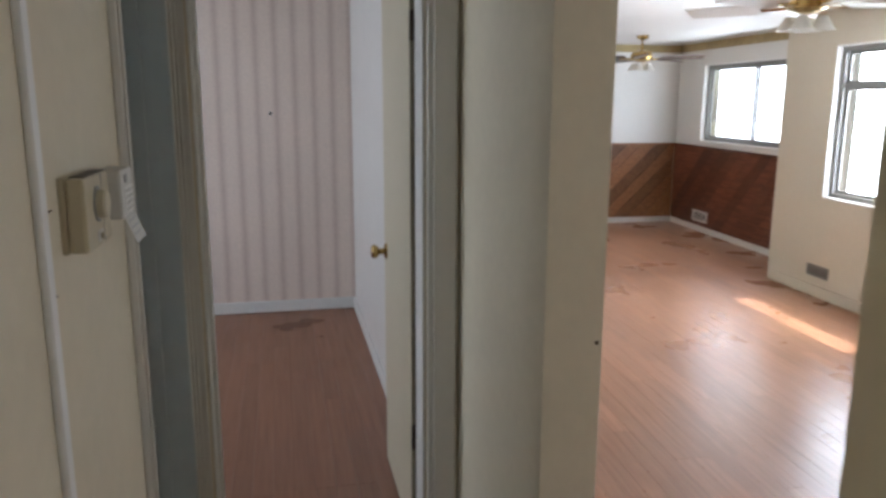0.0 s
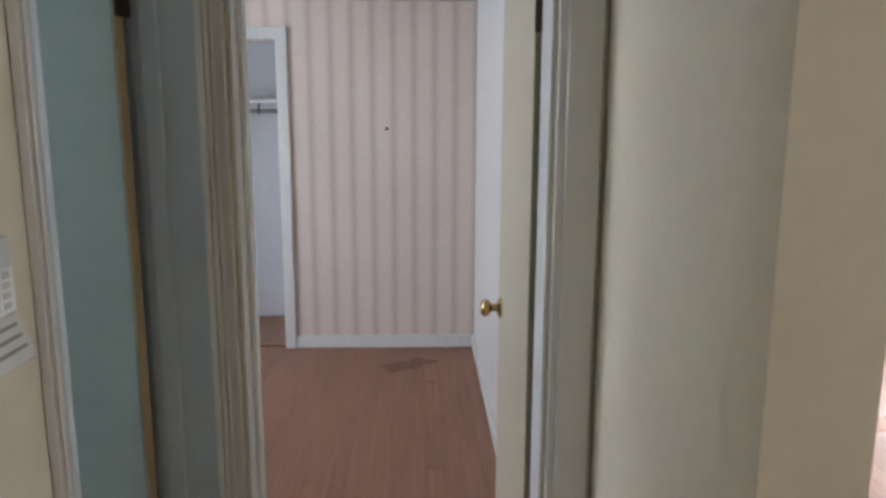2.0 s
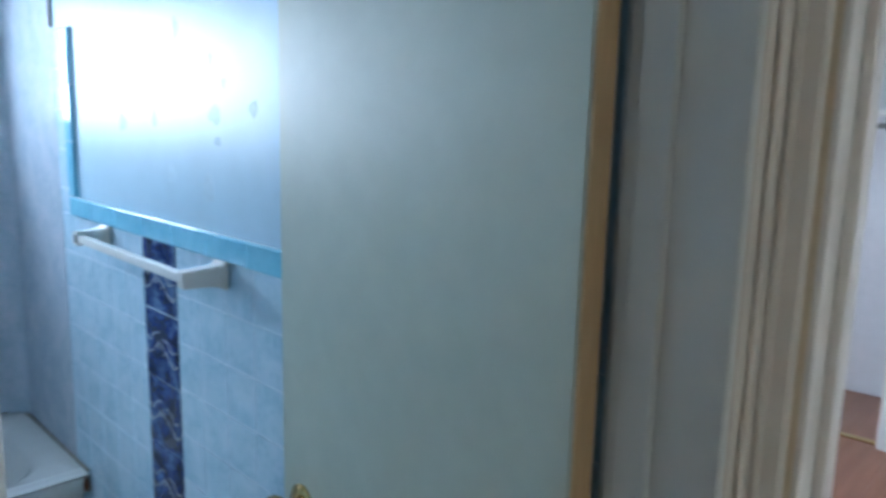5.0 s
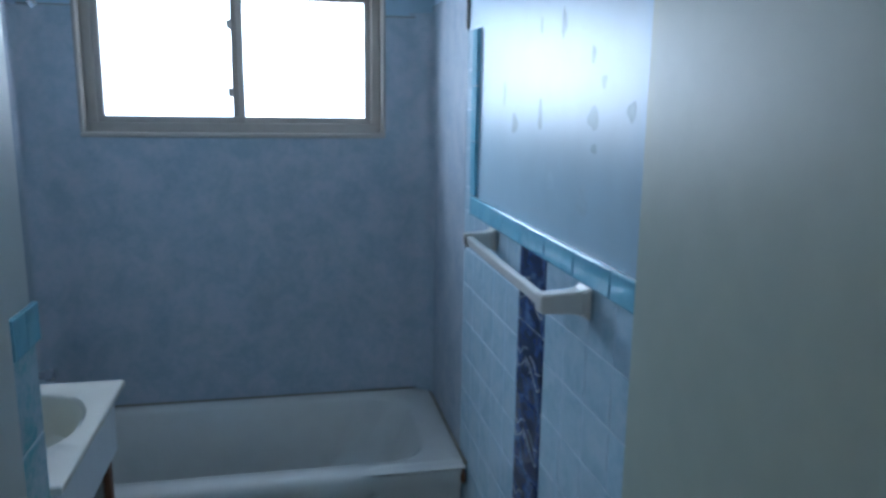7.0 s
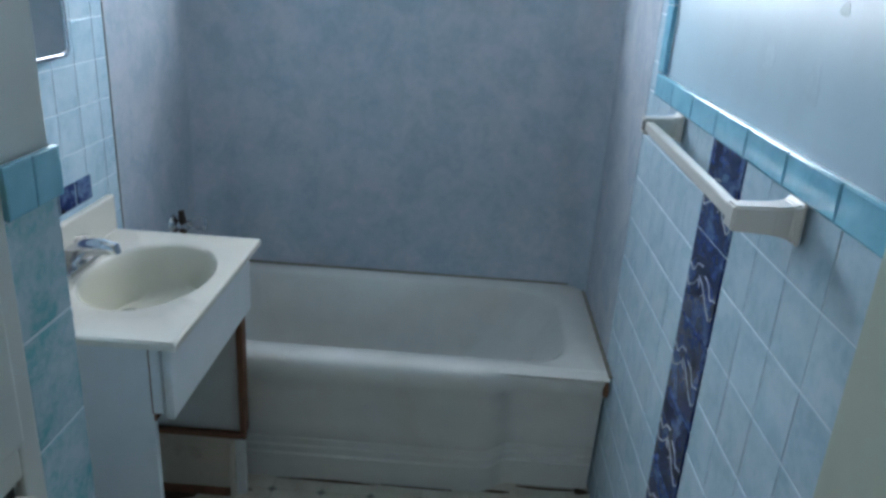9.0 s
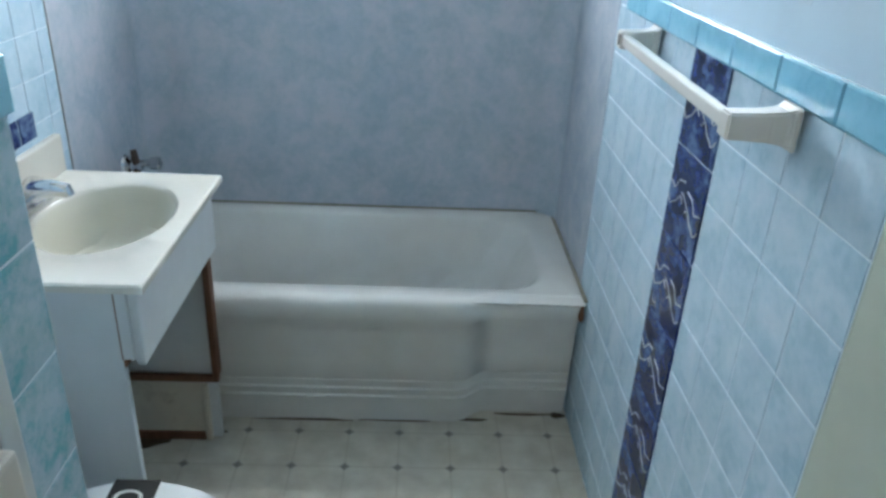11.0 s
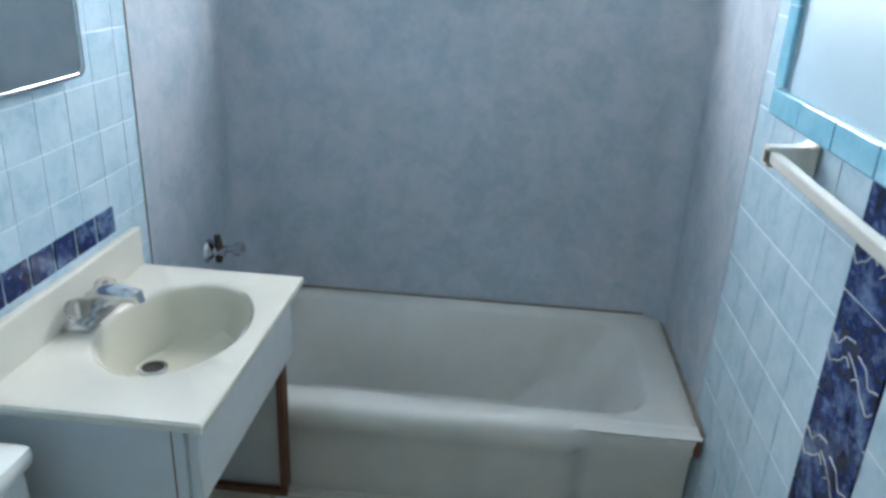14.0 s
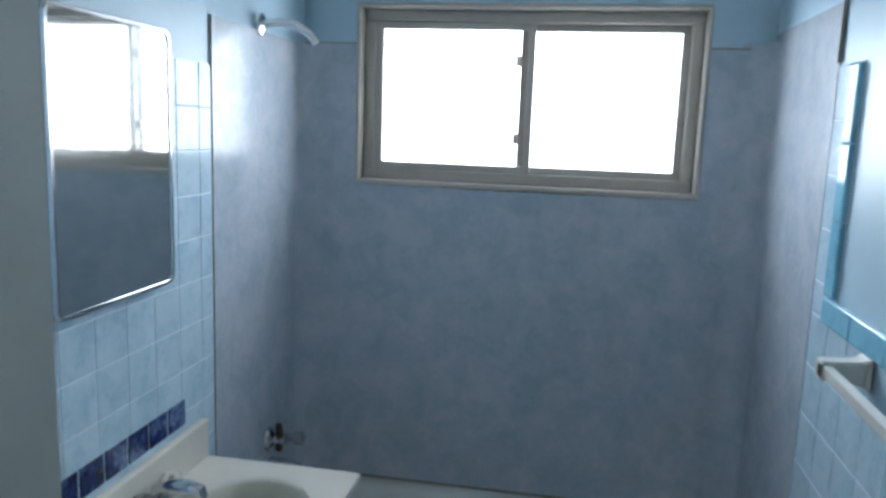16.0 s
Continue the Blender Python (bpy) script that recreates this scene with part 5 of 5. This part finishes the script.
def wainscot(name, label, place, length, height, lean, mat):
    """Diagonal boards clipped to a rectangle; place(u, v, d) gives the point on the wall."""
    t = thing(name, label, "wainscot", kind="structure")
    w = 0.135
    step = w * math.sqrt(2)
    k = -height
    while k < length + height:
        a, b = k, k + step - 0.006
        poly = [(a, 0.0), (b, 0.0), (b + lean * height, height), (a + lean * height, height)]
        for ax, lim, low in ((0, 0.0, False), (0, length, True)):
            poly = clip_poly(poly, ax, lim, low) if poly else poly
        k += step
        if len(poly) < 3:
            continue
        bm = bmesh.new()
        f = [bm.verts.new(place(u, v, 0.016)) for u, v in poly]
        g = [bm.verts.new(place(u, v, 0.0)) for u, v in poly]
        bm.faces.new(f)
        for i in range(len(poly)):
            bm.faces.new((f[i], f[(i + 1) % len(poly)], g[(i + 1) % len(poly)], g[i]))
        bmesh.ops.recalc_face_normals(bm, faces=bm.faces[:])
        part("board", bm, mat, t)
    cap = bmesh.new()
    p, q = Vector(place(0, height, 0)), Vector(place(length, height + 0.02, 0.022))
    lo, hi = [min(p[i], q[i]) for i in range(3)], [max(p[i], q[i]) for i in range(3)]
    part("cap_rail", box(lo[0], hi[0], lo[1], hi[1], lo[2], hi[2], 0.003, segments=1), mat, t)
    return t


wainscot("wainscot_dining_south", "diagonal cedar wainscot under the window, shade put into its red-brown", lambda u, v, d: (6.654 - u, -4.85 + d, 0.07 + v), 2.99, 0.91, 1, PANEL_SHADED)
wainscot("wainscot_dining_east", "diagonal cedar wainscot boards, light put into their golden brown", lambda u, v, d: (6.67 - d, -0.96 - u, 0.07 + v), 3.87, 0.91, 1, PANEL_LIT)
structure("trim_border_south", box(3.66, 6.666, -4.85, -4.846, 2.095, 2.185), BORDER_PAPER, "ochre wallpaper border under the ceiling", "wallpaper border")
structure("trim_border_east", box(6.666, 6.67, -4.846, -0.955, 2.095, 2.185), BORDER_PAPER, "ochre wallpaper border under the ceiling", "wallpaper border")


# ---- floor boards ----
PLANKS = {}


def plank_mesh(length, width, mat):
    key = (round(length, 3), mat.name)
    if key not in PLANKS:
        bm = box(-length / 2, length / 2, -width / 2, width / 2, -0.012, 0.0)
        me = bpy.data.meshes.new("plank")
        bm.to_mesh(me)
        bm.free()
        me.materials.append(mat)
        PLANKS[key] = me
    return PLANKS[key]


def boards(name, label, x0, x1, y0, y1, mat, rng, pieces, pitch=0.082):
    """Strip floor laid along x: single boards, or one joined mesh."""
    lengths = (0.6, 0.9, 1.2, 1.5)
    root = thing(name, label, "floor boards", kind="structure") if pieces else None
    verts, faces = [], []
    rows = round((y1 - y0) / pitch)
    w = (y1 - y0) / rows
    for r in range(rows):
        y = y0 + (r + 0.5) * w
        x = x0
        first = True
        while x < x1 - 1e-4:
            want = rng.choice(lengths[:2] if first else lengths)
            first = False
            ln = want if x + want < x1 - 0.25 else x1 - x
            if pieces:
                ob = new("plank", plank_mesh(ln - 0.0012, w - 0.0012, mat))
                ob.parent = root
                ob.location = (x + ln / 2, y, rng.uniform(-0.0006, 0))
            else:
                k, z = len(verts), rng.uniform(-0.0006, 0)
                a, b, c, d = x, x + ln - 0.0012, y - w / 2, y + w / 2 - 0.0012
                verts += [(a, c, -0.012), (b, c, -0.012), (b, d, -0.012), (a, d, -0.012), (a, c, z), (b, c, z), (b, d, z), (a, d, z)]
                faces += [(k + 4, k + 5, k + 6, k + 7), (k, k + 1, k + 5, k + 4), (k + 1, k + 2, k + 6, k + 5), (k + 2, k + 3, k + 7, k + 6), (k + 3, k, k + 4, k + 7)]
            x += ln
    if not pieces:
        me = bpy.data.meshes.new(name)
        me.from_pydata(verts, [], faces)
        me.materials.append(mat)
        root = tagged(new(name, me), label, "floor boards", kind="stuff")
    return root


rng = random.Random(11)
boards("floor_bedroom_boards", "reddish brown worn oak strip floor in the bedroom", -0.03, FAR, -0.845, 0.9, FLOOR_WOOD, rng, True)
boards("floor_bedroom_boards_far", "reddish brown oak strip floor", 0.22, FAR, 0.9, 2.45, FLOOR_WOOD, rng, False)
boards("floor_closet_boards", "dark oak strip floor in the closet", FAR, 3.97, 0.35, 1.66, FLOOR_WOOD, rng, False)
boards("floor_hall_boards", "worn oak strip floor in the hallway", -3.6, 0.03, -0.955, 0.015, LIVING_WOOD, rng, False)
boards("floor_living_boards_near", "worn glossy oak strip floor beside the hallway", -3.6, 6.67, -2.513, -0.955, LIVING_WOOD, rng, True)
boards("floor_living_boards", "worn glossy oak strip floor in the living room", -3.6, 6.67, -4.85, -2.513, LIVING_WOOD, rng, False)


# the living rooms lie 8 cm further from the bath window than drawn above; hall and bedroom are turned against the bath by three degrees too
order = [ob for ob in scene.collection.objects if ob.parent is None and ob.type in {"MESH", "EMPTY"}]
names = [ob.name for ob in order]
bath = set(names[names.index("tiling_east"):names.index("linen_cabinet") + 1])
bath |= {"wall_bath_east", "wall_bath_west", "wall_bath_north", "wall_bath_closet", "wall_bath_closet_end", "floor_bath", "window_bath"}
living = {name for name in names if any(word in name for word in ("living", "dining", "ceiling", "eave", "border"))}
living |= {"floor", "ground", "wall_hall_pier", "wall_hall_west", "floor_hall_boards"}
living -= {"wall_living_north"}
BACK = pose(0, -0.08, 0)
TURNED = pose(0, -0.15, 0, 0, 0, 3.1) @ pose(0, 0.07, 0)
for ob in order:
    if ob.name not in bath:
        ob.matrix_world = (BACK if ob.name in living else TURNED) @ ob.matrix_basis
